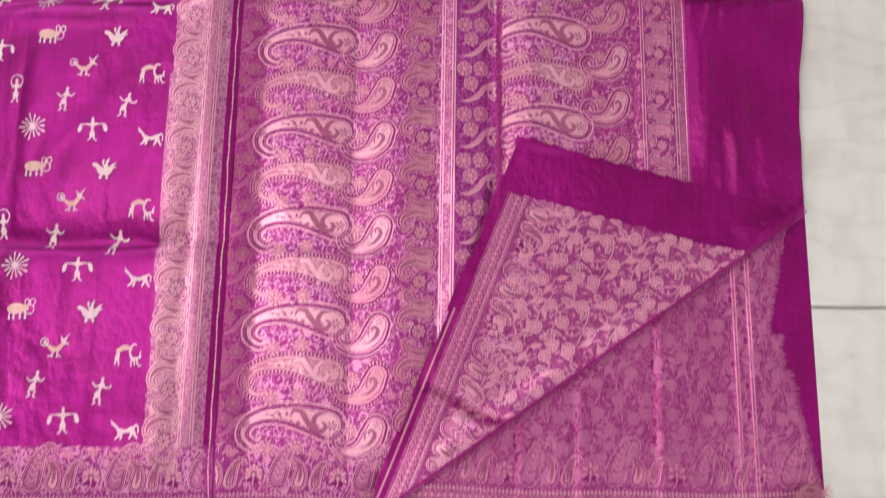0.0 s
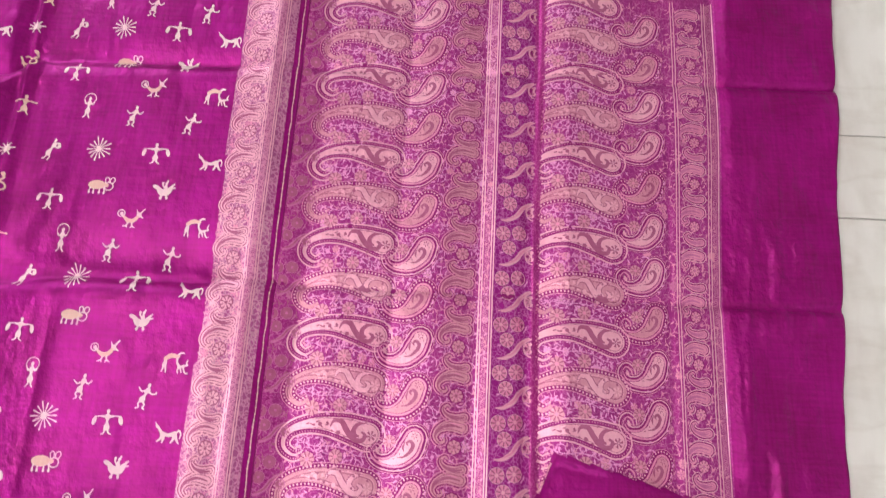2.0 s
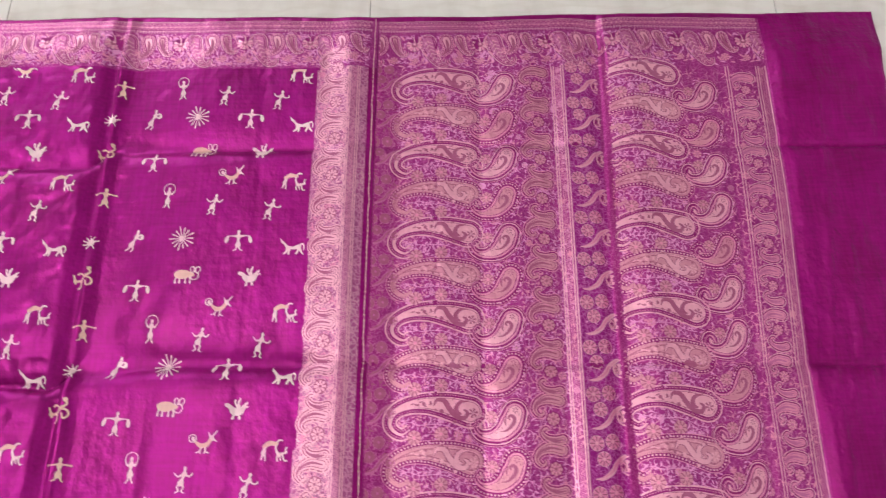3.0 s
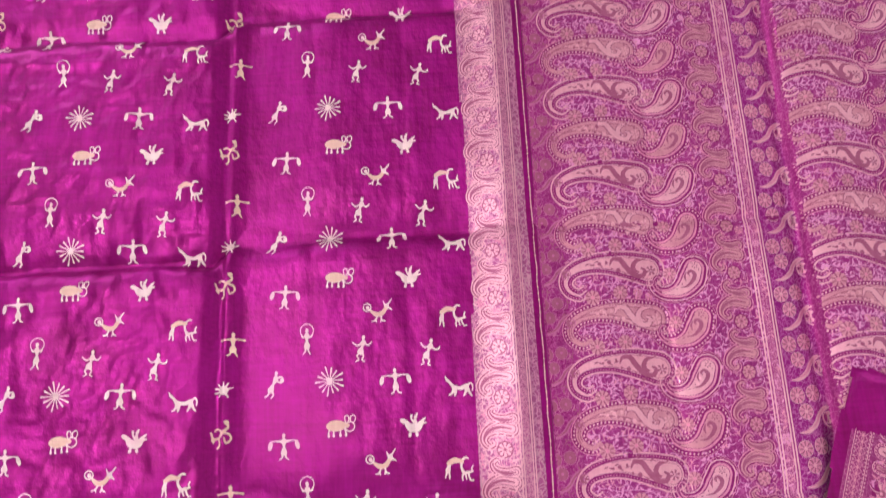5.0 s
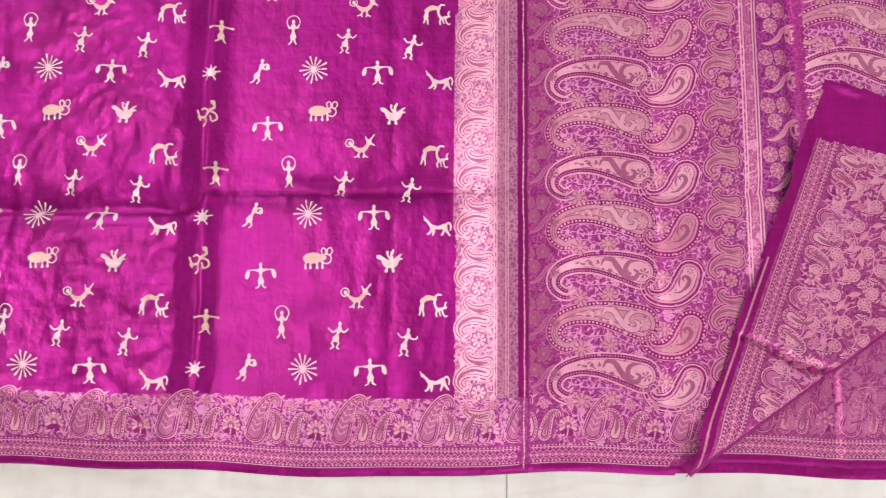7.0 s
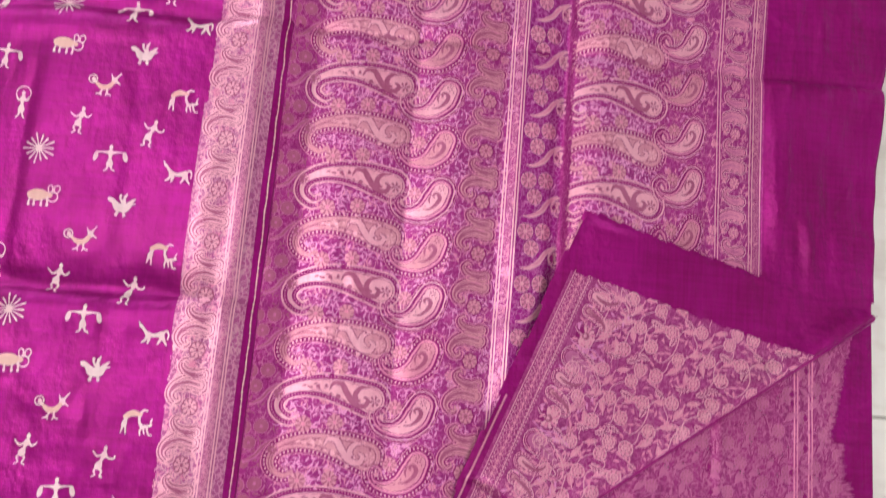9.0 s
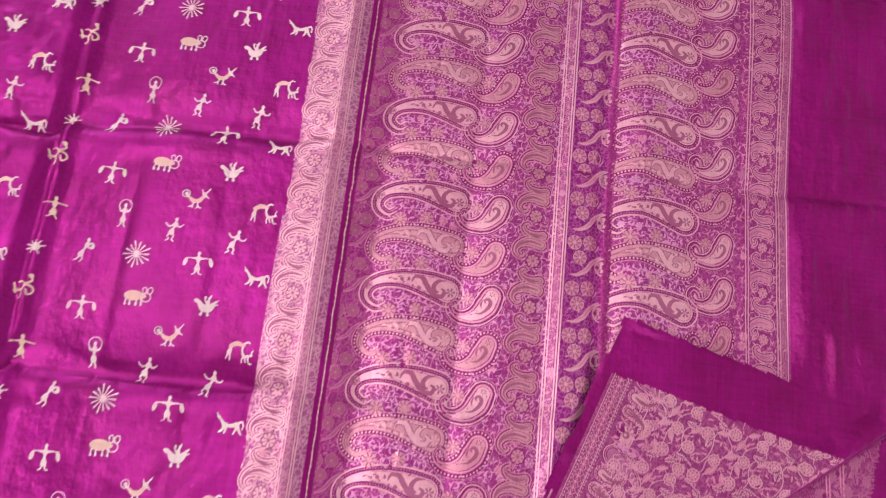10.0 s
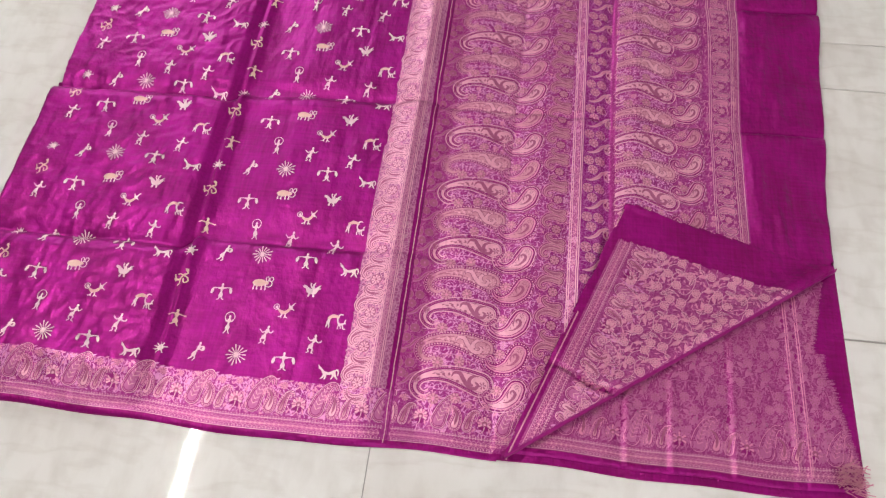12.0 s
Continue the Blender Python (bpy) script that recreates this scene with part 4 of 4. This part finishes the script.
def body_zones(x, y):
    z = np.full(len(x), K["silk"])
    z[(x > -0.077 + 0.003 * np.sin(y * 12))] = K["strip"]
    z[x > -0.008] = K["plain"]
    z[(y < 0.083) | (y > 1.047)] = K["pallu"]
    z[(y < 0.0095) | (y > 1.133)] = K["plain"]
    return z


def pallu_zones(x, y):
    z = np.full(len(x), K["pallu"])
    z[(x > 0.268) & (x < 0.317) & (y > 0.083) & (y < 1.047)] = K["fine"]
    z[x > 0.5555] = K["plain"]
    z[(y < 0.0095) | (y > 1.133)] = K["plain"]
    return z


def beside_fold(x, y):
    """Metres to the far-left side of the turned-back corner's crease."""
    dx, dy = FOLD_B[0] - FOLD_A[0], FOLD_B[1] - FOLD_A[1]
    return (dx * (y - FOLD_A[1]) - dy * (x - FOLD_A[0])) / math.hypot(dx, dy)


body_cloth = body.build("body_panel", body_zones, sari, keep=lambda x, y: x > -0.717 + 0.0095 * (y > 0.6))
pallu_cloth = pallu.build("pallu", pallu_zones, sari, keep=lambda x, y: beside_fold(x, y) > 0.004, label="brocade end panel of pink paisleys")
bottom.build("bottom_layer", lambda x, y: np.full(len(x), K["plain"]), sari, keep=lambda x, y: (beside_fold(x, y) < 0.05) & ((beside_fold(x, y) < 0.006) | (x > 0.5)))
under_cloth = under.build("lower_layer", lambda x, y: np.where(y < 0.0235, K["plain"], K["reverse"]), sari, keep=lambda x, y: (x < torn_edge(y)) & (beside_fold(x, y) < 0.006), label="muted purple reverse side of the brocade")

# scattered motifs
NAMES = {"ray": "ray_motif", "oval": "oval_motif"}


def body_clip(x, y):
    return (y > 0.086) & (y < 1.044) & (x < -0.078) & (x > -0.708)


for gx, lo, hi in ((-0.242, -0.345, -0.08), (-0.545, -0.71, -0.372)):
    for gy in SUN_Y:
        for kind, dx, dy in CELL:
            if gx < -0.4 and kind == "lean":
                dx = -0.06
            x, y = gx + dx * (1.0 if gx > -0.4 else 0.98), gy + dy - (0.0 if gx > -0.4 else 0.004)
            if lo < x < hi and 0.092 < y < 1.04:
                body.lay(NAMES.get(kind, "woven_motif"), MOTIFS[kind], (x, y), body_cloth, turn=random.uniform(-4, 4), size=0.93, clip=body_clip)
for gy in SUN_Y:
    for kind, dx, dy in (("spot", 0.0, -0.005), ("tower", 0.0, -0.053), ("prop", 0.014, -0.12)):
        if 0.1 < gy + dy < 1.03:
            body.lay("woven_motif", MOTIFS[kind], (-0.361 + dx * 0.6, gy + dy), body_cloth, size=0.95, clip=body_clip)
    for kind, dx, dy in (("spot", -0.1, -0.002), ("tower", -0.102, -0.046), ("zag", -0.095, -0.09)):
        if 0.1 < gy + dy < 1.03:
            body.lay("woven_motif", MOTIFS[kind], (-0.56 + dx, gy + dy), body_cloth, size=0.95, clip=body_clip)

# side border of the body
SCROLL = mango_row("pale", "pale", "brown", "pale", "brown")
for k in range(18):
    body.lay("scroll_motif", SCROLL, (-0.0505, 0.089 + 0.0562 * k), body_cloth, clip=lambda x, y: x > -0.08)


def tape(xs, length, key, width=0.0011):
    """Straight lines of thread up the cloth at each x."""
    n = int(length / 0.0034)
    ys = np.linspace(0, length, n)
    return [ribbon(key, np.stack([0 * ys + x, ys], 1), width, n, 1, curve=False) for x in xs]


def cord(length):
    """The thin twisted cord along the folded edge, thicker and thinner as it goes."""
    n = int(length / 0.003)
    ys = np.linspace(0, length, n)
    w = 0.0012 + 0.0005 * wave_noise(0 * ys, ys, 120, 51)
    x = 0.0006 * wave_noise(0 * ys, ys, 60, 52)
    return [ribbon("pale", np.stack([x, ys], 1), w, n, 1, curve=False), dots("ochre", np.stack([x, ys], 1), 0.0075, 0.0011, 2)]


def lozenges(x0, x1, length, key="rose", pitch=0.006):
    ys = np.arange(0, length, pitch / 2)
    mid, half = (x0 + x1) / 2, (x1 - x0) / 2
    s = np.where(np.arange(len(ys)) % 2, 1, -1)
    return [ribbon(key, np.stack([mid + k * s * half, ys], 1), 0.0012, len(ys), 1, curve=False) for k in (-1, 1)]


body.lay("line_band", tape((-0.0335, -0.0305, -0.0205, -0.0178), 0.96, "pale", 0.0014) + lozenges(-0.0288, -0.0222, 0.96, "rose", 0.005), (0, 0.085), body_cloth)
body.lay("gold_edge", cord(1.13), (0, 0.006), body_cloth, lift=0.0008, label="twisted pale gold edge cord")
# long borders of body and end panel
UNIT = border_unit()
DULL = {"pale": "rose", "rose": "mute", "lilac": "mute"}
MUTED_UNIT = [(DULL.get(k, k), la, v, f) for k, la, v, f in UNIT]
for k in range(-5, 4):
    x = -0.295 + BORDER_STEP * k
    body.lay("border_motif", UNIT, (x, 0.0335), body_cloth, clip=lambda x, y: (x < -0.004) & (x > -0.71))
    body.lay("border_motif", UNIT, (x + 0.03, 1.108), body_cloth, flip=-1, size=1.12, clip=lambda x, y: (x < -0.004) & (x > -0.71))
body.lay("line_border", line_rows(0.7), (-0.705, 0), body_cloth)
body.lay("line_border", line_rows(0.7), (-0.705, 1.142), body_cloth, flip=-1)


def pallu_clip(x, y):
    return (x > 0.006) & (x < 0.556) & (beside_fold(x, y) > 0.014)


BIG, BIG_DOTTED = big_paisley(False), big_paisley(True)
SMALL, SMALL_DARK, SCROLLS, TENDRIL = small_paisley(False), small_paisley(True), mango_row("gold", "rose", "brown", "mute"), tendril_unit()
HOOK = hook_rings()
END_ROW = mango_row("rose", "pale", "mute", "rose")
# dimmed copy of the tendrils: the fold's shade put into their colours
SHADED_TENDRIL = [({"pale": "mute", "rose": "brown", "gold": "mute", "lilac": "mute"}.get(k, k), la, v, f) for k, la, v, f in TENDRIL]
PITCH = 0.0573
for k in range(17):
    y = 0.107 + PITCH * k
    pallu.lay("paisley_motif", BIG_DOTTED if k % 2 else BIG, (0.131, y), pallu_cloth, clip=pallu_clip)
    pallu.lay("paisley_motif", BIG_DOTTED if k % 2 else BIG, (0.412, y + 0.006), pallu_cloth, clip=lambda x, y: pallu_clip(x, y) & (x > 0.3235 + 0.0035 * np.sin(y * 6 + 1.0)))
    pallu.lay("paisley_motif", SMALL_DARK if k % 2 else SMALL, (0.182, y - 0.009), pallu_cloth, clip=pallu_clip)
    pallu.lay("paisley_motif", SMALL if k % 3 else SMALL_DARK, (0.466, y - 0.0225), pallu_cloth, size=0.96, clip=pallu_clip)
    pallu.lay("scroll_motif", SCROLLS, (0.229, y - 0.009), pallu_cloth, clip=pallu_clip)
    pallu.lay("scroll_motif", END_ROW, (0.522, y - 0.0157), pallu_cloth, size=0.86, clip=lambda x, y: pallu_clip(x, y) & (x > 0.5035) & (x < 0.5405))
    pallu.lay("tendril_motif", TENDRIL, (0.293, y + 0.02), pallu_cloth, clip=lambda x, y: pallu_clip(x, y) & (x < 0.3165) & (x > 0.269))
    pallu.lay("hook_motif", HOOK, (0.318, y - 0.004), pallu_cloth, clip=lambda x, y: pallu_clip(x, y) & (x < 0.3185))
    pallu.lay("tendril_motif", SHADED_TENDRIL, (0.017, y + 0.02), pallu_cloth, size=0.85, clip=pallu_clip)
pallu.lay("line_band", tape((0.2515, 0.2545, 0.2645, 0.2675), 0.965, "pale", 0.0016) + lozenges(0.2565, 0.2625, 0.965, "rose", 0.005), (0, 0.082), pallu_cloth, clip=pallu_clip)
pallu.lay("line_band", tape((0.4985, 0.502, 0.541, 0.5445, 0.5535), 0.965, "pale", 0.0013) + lozenges(0.546, 0.552, 0.965, "rose", 0.005), (0, 0.082), pallu_cloth, clip=pallu_clip)
for k in range(7):
    pallu.lay("border_motif", UNIT, (-0.02 + BORDER_STEP * k, 1.108), pallu_cloth, flip=-1, size=1.12, clip=lambda x, y: (x > 0.006) & (x < 0.556))
for k in range(-1, 2):
    pallu.lay("border_motif", UNIT, (0.074 + BORDER_STEP * k, 0.0335), pallu_cloth, clip=pallu_clip)
pallu.lay("line_border", line_rows(0.55), (0.004, 1.142), pallu_cloth, flip=-1)
pallu.lay("line_border", line_rows(0.3), (0.004, 0), pallu_cloth, clip=pallu_clip)


def vines(sheet, x0, x1, y0, y1, gap, parent, clip, keys=("lilac", "rose", "lilac"), long=0.0092, lift=None, rosettes=0.08, heart="gold"):
    """The ground between the motifs: countless sprigs of two leaves on a curled stem, and rosettes."""
    rng = np.random.default_rng(7)
    verts, faces, index = [], [], []

    def add(piece):
        b = len(verts)
        verts.extend((p[0], p[1]) for p in piece[2])
        faces.extend(tuple(i + b for i in f) for f in piece[3])
        index.extend([ORDER.index(piece[0])] * len(piece[3]))

    for gx in np.arange(x0, x1, gap):
        for gy in np.arange(y0, y1, gap):
            x, y, turn, s = gx + rng.uniform(-0.3, 0.3) * gap, gy + rng.uniform(-0.3, 0.3) * gap, rng.uniform(0, 360), rng.uniform(0.75, 1.15)
            key = keys[rng.integers(len(keys))]
            if rng.random() < rosettes:
                for piece in flower((x, y), long * 0.62 * s, 7, key, heart, 1, turn):
                    add(piece)
                continue
            a = radians(turn)
            c, d = math.cos(a) * long * s, math.sin(a) * long * s
            add(ribbon(key, [(x - 0.7 * c, y - 0.7 * d), (x - 0.1 * c - 0.3 * d, y - 0.1 * d + 0.3 * c), (x + 0.6 * c, y + 0.6 * d), (x + 0.8 * c + 0.4 * d, y + 0.8 * d - 0.4 * c)], [0.0006, 0.0012, 0.0006], 6, 1))
            add(leaf((x, y), long * 0.75 * s, turn + 60, key))
            add(leaf((x - 0.2 * c, y - 0.2 * d), long * 0.7 * s, turn - 70, key))
    p = np.asarray(verts)
    ok = clip(p[:, 0], p[:, 1])
    keep = [i for i, f in enumerate(faces) if all(ok[q] for q in f)]
    z = sheet.sample(p[:, 0], p[:, 1]) + (lift or 0.0003)
    used = sorted(set(index))
    ob = mesh_object("vine_ground", np.stack(sheet.place(p[:, 0], p[:, 1], z), 1).tolist(), [faces[i] for i in keep], [MAT[ORDER[k]] for k in used], parent, "", True, [used.index(index[i]) for i in keep])
    ob["kind"] = "stuff"
    return ob


# dark sprigs beside the cord paint the shade of the body's folded edge
vines(pallu, 0.008, 0.04, 0.085, 1.045, 0.0125, pallu_cloth, lambda x, y: x < 0.044, ("mute", "brown", "deep"), heart="brown")
# duller keys on the right: weaker light and fold shade put into the colour
vines(pallu, 0.432, 0.556, 0.085, 1.045, 0.0125, pallu_cloth, lambda x, y: pallu_clip(x, y) & (x > 0.43), ("rose", "mute", "rose"), heart="mute")
vines(pallu, 0.042, 0.43, 0.032, 1.11, 0.0105, pallu_cloth, lambda x, y: pallu_clip(x, y) & ~((x > 0.266) & (x < 0.32) & (y > 0.083) & (y < 1.047)) & (np.abs(x - 0.3225 - 0.0035 * np.sin(y * 6 + 1.0)) > 0.005))
vines(body, -0.708, -0.005, 0.033, 0.083, 0.008, body_cloth, lambda x, y: (y > 0.031) & (y < 0.083))
vines(body, -0.708, -0.005, 1.05, 1.11, 0.008, body_cloth, lambda x, y: (y > 1.048) & (y < 1.112))
vines(body, -0.078, -0.03, 0.083, 1.047, 0.0085, body_cloth, lambda x, y: (x > -0.077) & (x < -0.031), ("pale", "rose"), 0.0085)


def toothed_leaf(x, y, long, turn, key, vein):
    """A serrated leaf with a rim and a midrib."""
    a, b = math.cos(radians(turn)) * long, math.sin(radians(turn)) * long
    put = lambda p, q: (x + a * p - b * q, y + b * p + a * q)
    top, low = [], []
    for k in range(5):
        t = 0.1 + 0.18 * k
        w = 0.3 * math.sin(math.pi * min(t + 0.08, 1)) ** 0.8
        top += [(t, 0.62 * w), (t + 0.15, w)]
        low += [(t, -0.62 * w), (t + 0.15, -w)]
    way = [(0, 0)] + top + [(1.12, 0)] + low[::-1]
    mid = put(0.5, 0)
    rim = [put(p, q) for p, q in way]
    fan = [(0, k + 1, (k + 1) % len(rim) + 1) for k in range(len(rim))]
    wide = [(mid[0] + 1.2 * (p - mid[0]), mid[1] + 1.2 * (q - mid[1])) for p, q in rim]
    out = [("deep", 0.4, [mid] + wide, fan), (key, 1, [mid] + rim, fan)]
    out.append(ribbon(vein, [put(-0.15, 0), put(0.5, 0.03), put(1.0, 0)], [0.0012, 0.0007], 6, 2))
    for t in (0.3, 0.5, 0.7):
        for e in (-1, 1):
            out.append(ribbon(vein, [put(t, 0), put(t + 0.17, e * 0.17)], [0.0008, 0.0005], 3, 2, curve=False))
    return out


def climbers(sheet, x0, x1, y0, y1, pitch, parent, clip, leafy, rim):
    """The reverse's ground: ringed rosettes and toothed leaves on winding stems."""
    rng = np.random.default_rng(11)
    unit = []
    for x, y, r in ((10, 12, 8.2), (40, 30, 7.6), (68, 10, 8.4), (84, 44, 8.0), (22, 58, 8.4), (56, 66, 7.8), (86, 82, 7.6), (8, 86, 7.4), (40, 88, 8.0)):
        c = (x / 1000, y / 1000)
        unit.append(disc("deep", c, (r + 1.2) / 1000, 14, 0))
        unit += flower(c, r / 1000, 8, leafy, rim, 1, x)
        for q in (0.5, 1.0):
            unit.append(ribbon(rim, [(c[0] + q * r / 1000 * math.cos(t), c[1] + q * r / 1000 * math.sin(t)) for t in np.linspace(0, 2 * math.pi, 13)], 0.0014, 26, 2))
    for x, y, n, a in ((18, 24, 19, 40), (50, 14, 16, 10), (50, 40, 20, 60), (76, 22, 18, 75), (30, 44, 18, 150), (8, 40, 17, 80), (66, 52, 18, 20), (36, 66, 17, -30), (10, 66, 17, 60), (70, 74, 18, 100), (58, 84, 18, 40), (24, 76, 16, 90), (90, 60, 16, 60), (90, 18, 15, 110)):
        unit += toothed_leaf(x / 1000, y / 1000, n / 1000, a, leafy if (x + y) % 4 else rim, rim if (x + y) % 4 else "deep")
    for way in ([(0, 4), (20, 20), (36, 22), (46, 38), (64, 46), (80, 34), (95, 42)], [(0, 50), (14, 50), (30, 56), (46, 56), (60, 62), (74, 66), (95, 92)], [(4, 95), (16, 76), (34, 80), (50, 76), (62, 78), (76, 92), (95, 70)], [(30, 0), (28, 12), (40, 20), (56, 22), (70, 20), (86, 28), (95, 10)]):
        unit.append(ribbon(rim, [(x / 1000, y / 1000) for x, y in way], [0.001, 0.0014, 0.001], 36, 1))
    for k in range(120):
        unit.append(leaf((rng.uniform(0, 0.095), rng.uniform(0, 0.095)), rng.uniform(0.006, 0.011), rng.uniform(0, 360), leafy, 0.8))
    for x in np.arange(x0, x1, pitch):
        for y in np.arange(y0, y1, pitch):
            ob = sheet.lay("vine_ground", unit, (x, y), parent, size=pitch / 0.095, lift=0.0003, clip=clip)
            if ob:
                ob["kind"] = "stuff"


# lower layer seen beside the turned-back corner
under_clip = lambda x, y: (x < torn_edge(y) - 0.003) & (y > 0.016) & (beside_fold(x, y) < 0.03)
for k in range(-3, 3):
    under.lay("border_motif", MUTED_UNIT, (0.447 + BORDER_STEP * k, 0.0465), under_cloth, clip=under_clip)
under.lay("line_border", line_rows(0.5), (0.16, 0.0135), under_cloth, clip=under_clip)
climbers(under, 0.15, 0.66, 0.05, 0.37, 0.082, under_cloth, under_clip, "mute", "mute")
under.lay("line_band", tape((0.586, 0.589, 0.602, 0.605), 0.33, "rose", 0.0014), (0, 0.03), under_cloth, clip=under_clip)
# torn weft along the lower layer's cut edge
fringe_v, fringe_f = [], []
for k in range(170):
    y = 0.03 + 0.285 * k / 170
    x = float(torn_edge(y))
    w, ln, dy = 0.0005, random.uniform(0.0015, 0.0045) * (1.0 if y < 0.2 else 0.5), random.uniform(-0.002, 0.002)
    z = float(under.sample(x, y)) + 0.0012
    b = len(fringe_v)
    fringe_v += [(x - 0.006, y - w, z), (x - 0.006, y + w, z), (x + ln, y + dy + w * 0.4, z - 0.0004), (x + ln, y + dy - w * 0.4, z - 0.0004)]
    fringe_f.append((b, b + 3, b + 2, b + 1))
torn = len(fringe_f)
for k in range(150):
    x, y, a, ln = random.uniform(0.632, 0.668), random.uniform(0.012, 0.052), random.uniform(-0.6, 0.9), random.uniform(0.006, 0.02)
    z, w = 0.0135 + random.uniform(0, 0.004), 0.0007
    c, d = math.cos(a) * ln, math.sin(a) * ln
    if x + c > 0.684:
        continue
    b = len(fringe_v)
    fringe_v += [(x, y - w, z), (x + c, y + d - w, z - 0.004), (x + c, y + d + w, z - 0.004), (x, y + w, z)]
    fringe_f.append((b, b + 1, b + 2, b + 3))
fringe = mesh_object("frayed_edge", fringe_v, fringe_f, [MAT["mute"], MAT["gold"]], under_cloth, "", False, [0] * torn + [1] * (len(fringe_f) - torn))
fringe["kind"] = "stuff"

# ---- the turned-back corner ----


def flap_place(u, v, z):
    return FOLD_A[0] + u * E1[0] + v * E2[0], FOLD_A[1] + u * E1[1] + v * E2[1], z


def flap_height(u, v):
    x, y, _ = flap_place(u, v, 0)
    d = beside_fold(x, y)
    base = 0.0115
    z = base + 0.0012 * wave_noise(u, v, 9, 41) + 0.0008 * wave_noise(u * 0.6, v, 30, 42)
    # soft pleats that run out from the tip and the step across the lower part
    z = z + 0.0065 + 0.0125 * valley(u - 0.163 - 0.004 * np.sin(v * 60), 0.008, 0.002) * step(-0.02, 0.03, v)
    z = z + 0.0016 * np.exp(-((u - 0.3 - 0.35 * v) / 0.006) ** 2)
    e = u - 0.166 - 0.004 * np.sin(v * 60)
    z = z + 0.0075 * step(-0.002, 0.0015, e) * np.exp(-np.clip(e, 0, 1) / 0.018) * step(0.0, 0.02, v)
    z = z + 0.0105 * np.exp(-((d - 0.01) / 0.014) ** 2)
    z = np.where(d < 0.005, z - 0.006 * (1 - np.sqrt(np.clip(1 - (1 - np.clip(d / 0.005, 0, 1)) ** 2, 0, 1))), z)
    z = z - 0.0006 * (1 - step(0.0, 0.003, v)) - 0.001 * (1 - step(0, 0.006, flap_top(v) - u))
    return np.where(d > 0.012, np.maximum(z, pallu.sample(x, y) + 0.0022), np.maximum(z, 0.004))


def flap_clip(u, v):
    x, y, _ = flap_place(u, v, 0)
    return (beside_fold(x, y) > 0.002) & (u < flap_top(v) - 0.066) & (v > 0.0)


flap = Sheet(0.0, 0.52, 0.0, 0.342, 0.003, flap_height)
flap.place = flap_place


def flap_zones(u, v):
    z = np.full(len(u), K["reverse"])
    z[(v < 0.0165) | (u > flap_top(v) - 0.068)] = K["plain"]
    return z


def flap_keep(u, v):
    x, y, _ = flap_place(u, v, 0)
    return (beside_fold(x, y) > 0) & (u < flap_top(v)) & (v > 0.0012 * np.sin(u * 60) + 0.001)


flap_cloth = flap.build("turned_back_corner", flap_zones, sari, keep=flap_keep, label="folded-over corner showing the reverse weave")
for k in range(6):
    flap.lay("border_motif", UNIT, (0.0425 + BORDER_STEP * k, 0.0415), flap_cloth, turn=180, flip=-1, clip=flap_clip)
flap.lay("line_border", line_rows(0.45), (0.01, 0.0085), flap_cloth, clip=flap_clip)
climbers(flap, 0.01, 0.5, 0.05, 0.34, 0.082, flap_cloth, flap_clip, "rose", "pale")
flap.lay("gold_edge", [ribbon("gold", [(x, 0.0078) for x in np.linspace(0.005, 0.26, 80)], 0.0022, 60, 1, curve=False)], (0, 0), flap_cloth, label="dull gold selvedge line")


# ---- cloth that turns under along its folds ----
def rolled(name, path, outward, profile, mat, parent):
    """A strip that curls over an edge: path gives the edge's points, profile the steps (out, down)."""
    verts, faces, m = [], [], len(profile)
    for x, y, z in path:
        for out, down in profile:
            verts.append((x + outward[0] * out, y + outward[1] * out, max(z - down, 0.0016)))
    for k in range(len(path) - 1):
        for q in range(m - 1):
            a = k * m + q
            faces.append((a, a + 1, a + m + 1, a + m))
    return mesh_object(name, verts, faces, [mat], parent, "", True)


way = np.array((FOLD_B[0] - FOLD_A[0], FOLD_B[1] - FOLD_A[1]))
way_long = float(np.linalg.norm(way))
way /= way_long
side = (way[1], -way[0])
edge = []
for t in np.linspace(0.008, way_long - 0.004, 170):
    x, y = FOLD_A[0] + way[0] * t - side[0] * 0.0022, FOLD_A[1] + way[1] * t - side[1] * 0.0022
    u, v = (x - FOLD_A[0]) * E1[0] + (y - FOLD_A[1]) * E1[1], (x - FOLD_A[0]) * E2[0] + (y - FOLD_A[1]) * E2[1]
    edge.append((x, y, float(flap.sample(u, v))))
cut_at = int(len(edge) * 0.88)
CURL = [(0.0, 0.0), (0.0018, 0.0006), (0.0034, 0.002), (0.0044, 0.0042), (0.0046, 0.0066), (0.0036, 0.009), (0.0012, 0.0112), (-0.003, 0.0132), (-0.008, 0.0145)]
# same cloth as the flap; the deep colour paints the shadow under the fold
rolled("rolled_edge", edge[:cut_at + 1], side, CURL, MAT["deep"], flap_cloth)
rolled("rolled_edge", edge[cut_at:], side, CURL, MAT["plain"], flap_cloth)
edge = []
for y in np.linspace(0.003, 1.14, 320):
    x0, y0, z0 = near_warp(np.array(0.003), np.array(y), float(body.sample(0.003, y)))
    edge.append((float(x0), float(y0), float(z0)))
# the turn-under is coloured deep to stand for the dark shade beside the cord
rolled("shaded_folded_edge", edge, (1, 0), [(0.0, 0.0), (0.0014, 0.0008), (0.0024, 0.0028), (0.0024, 0.0056), (0.001, 0.0085), (-0.002, 0.0105)], MAT["deep"], body_cloth)
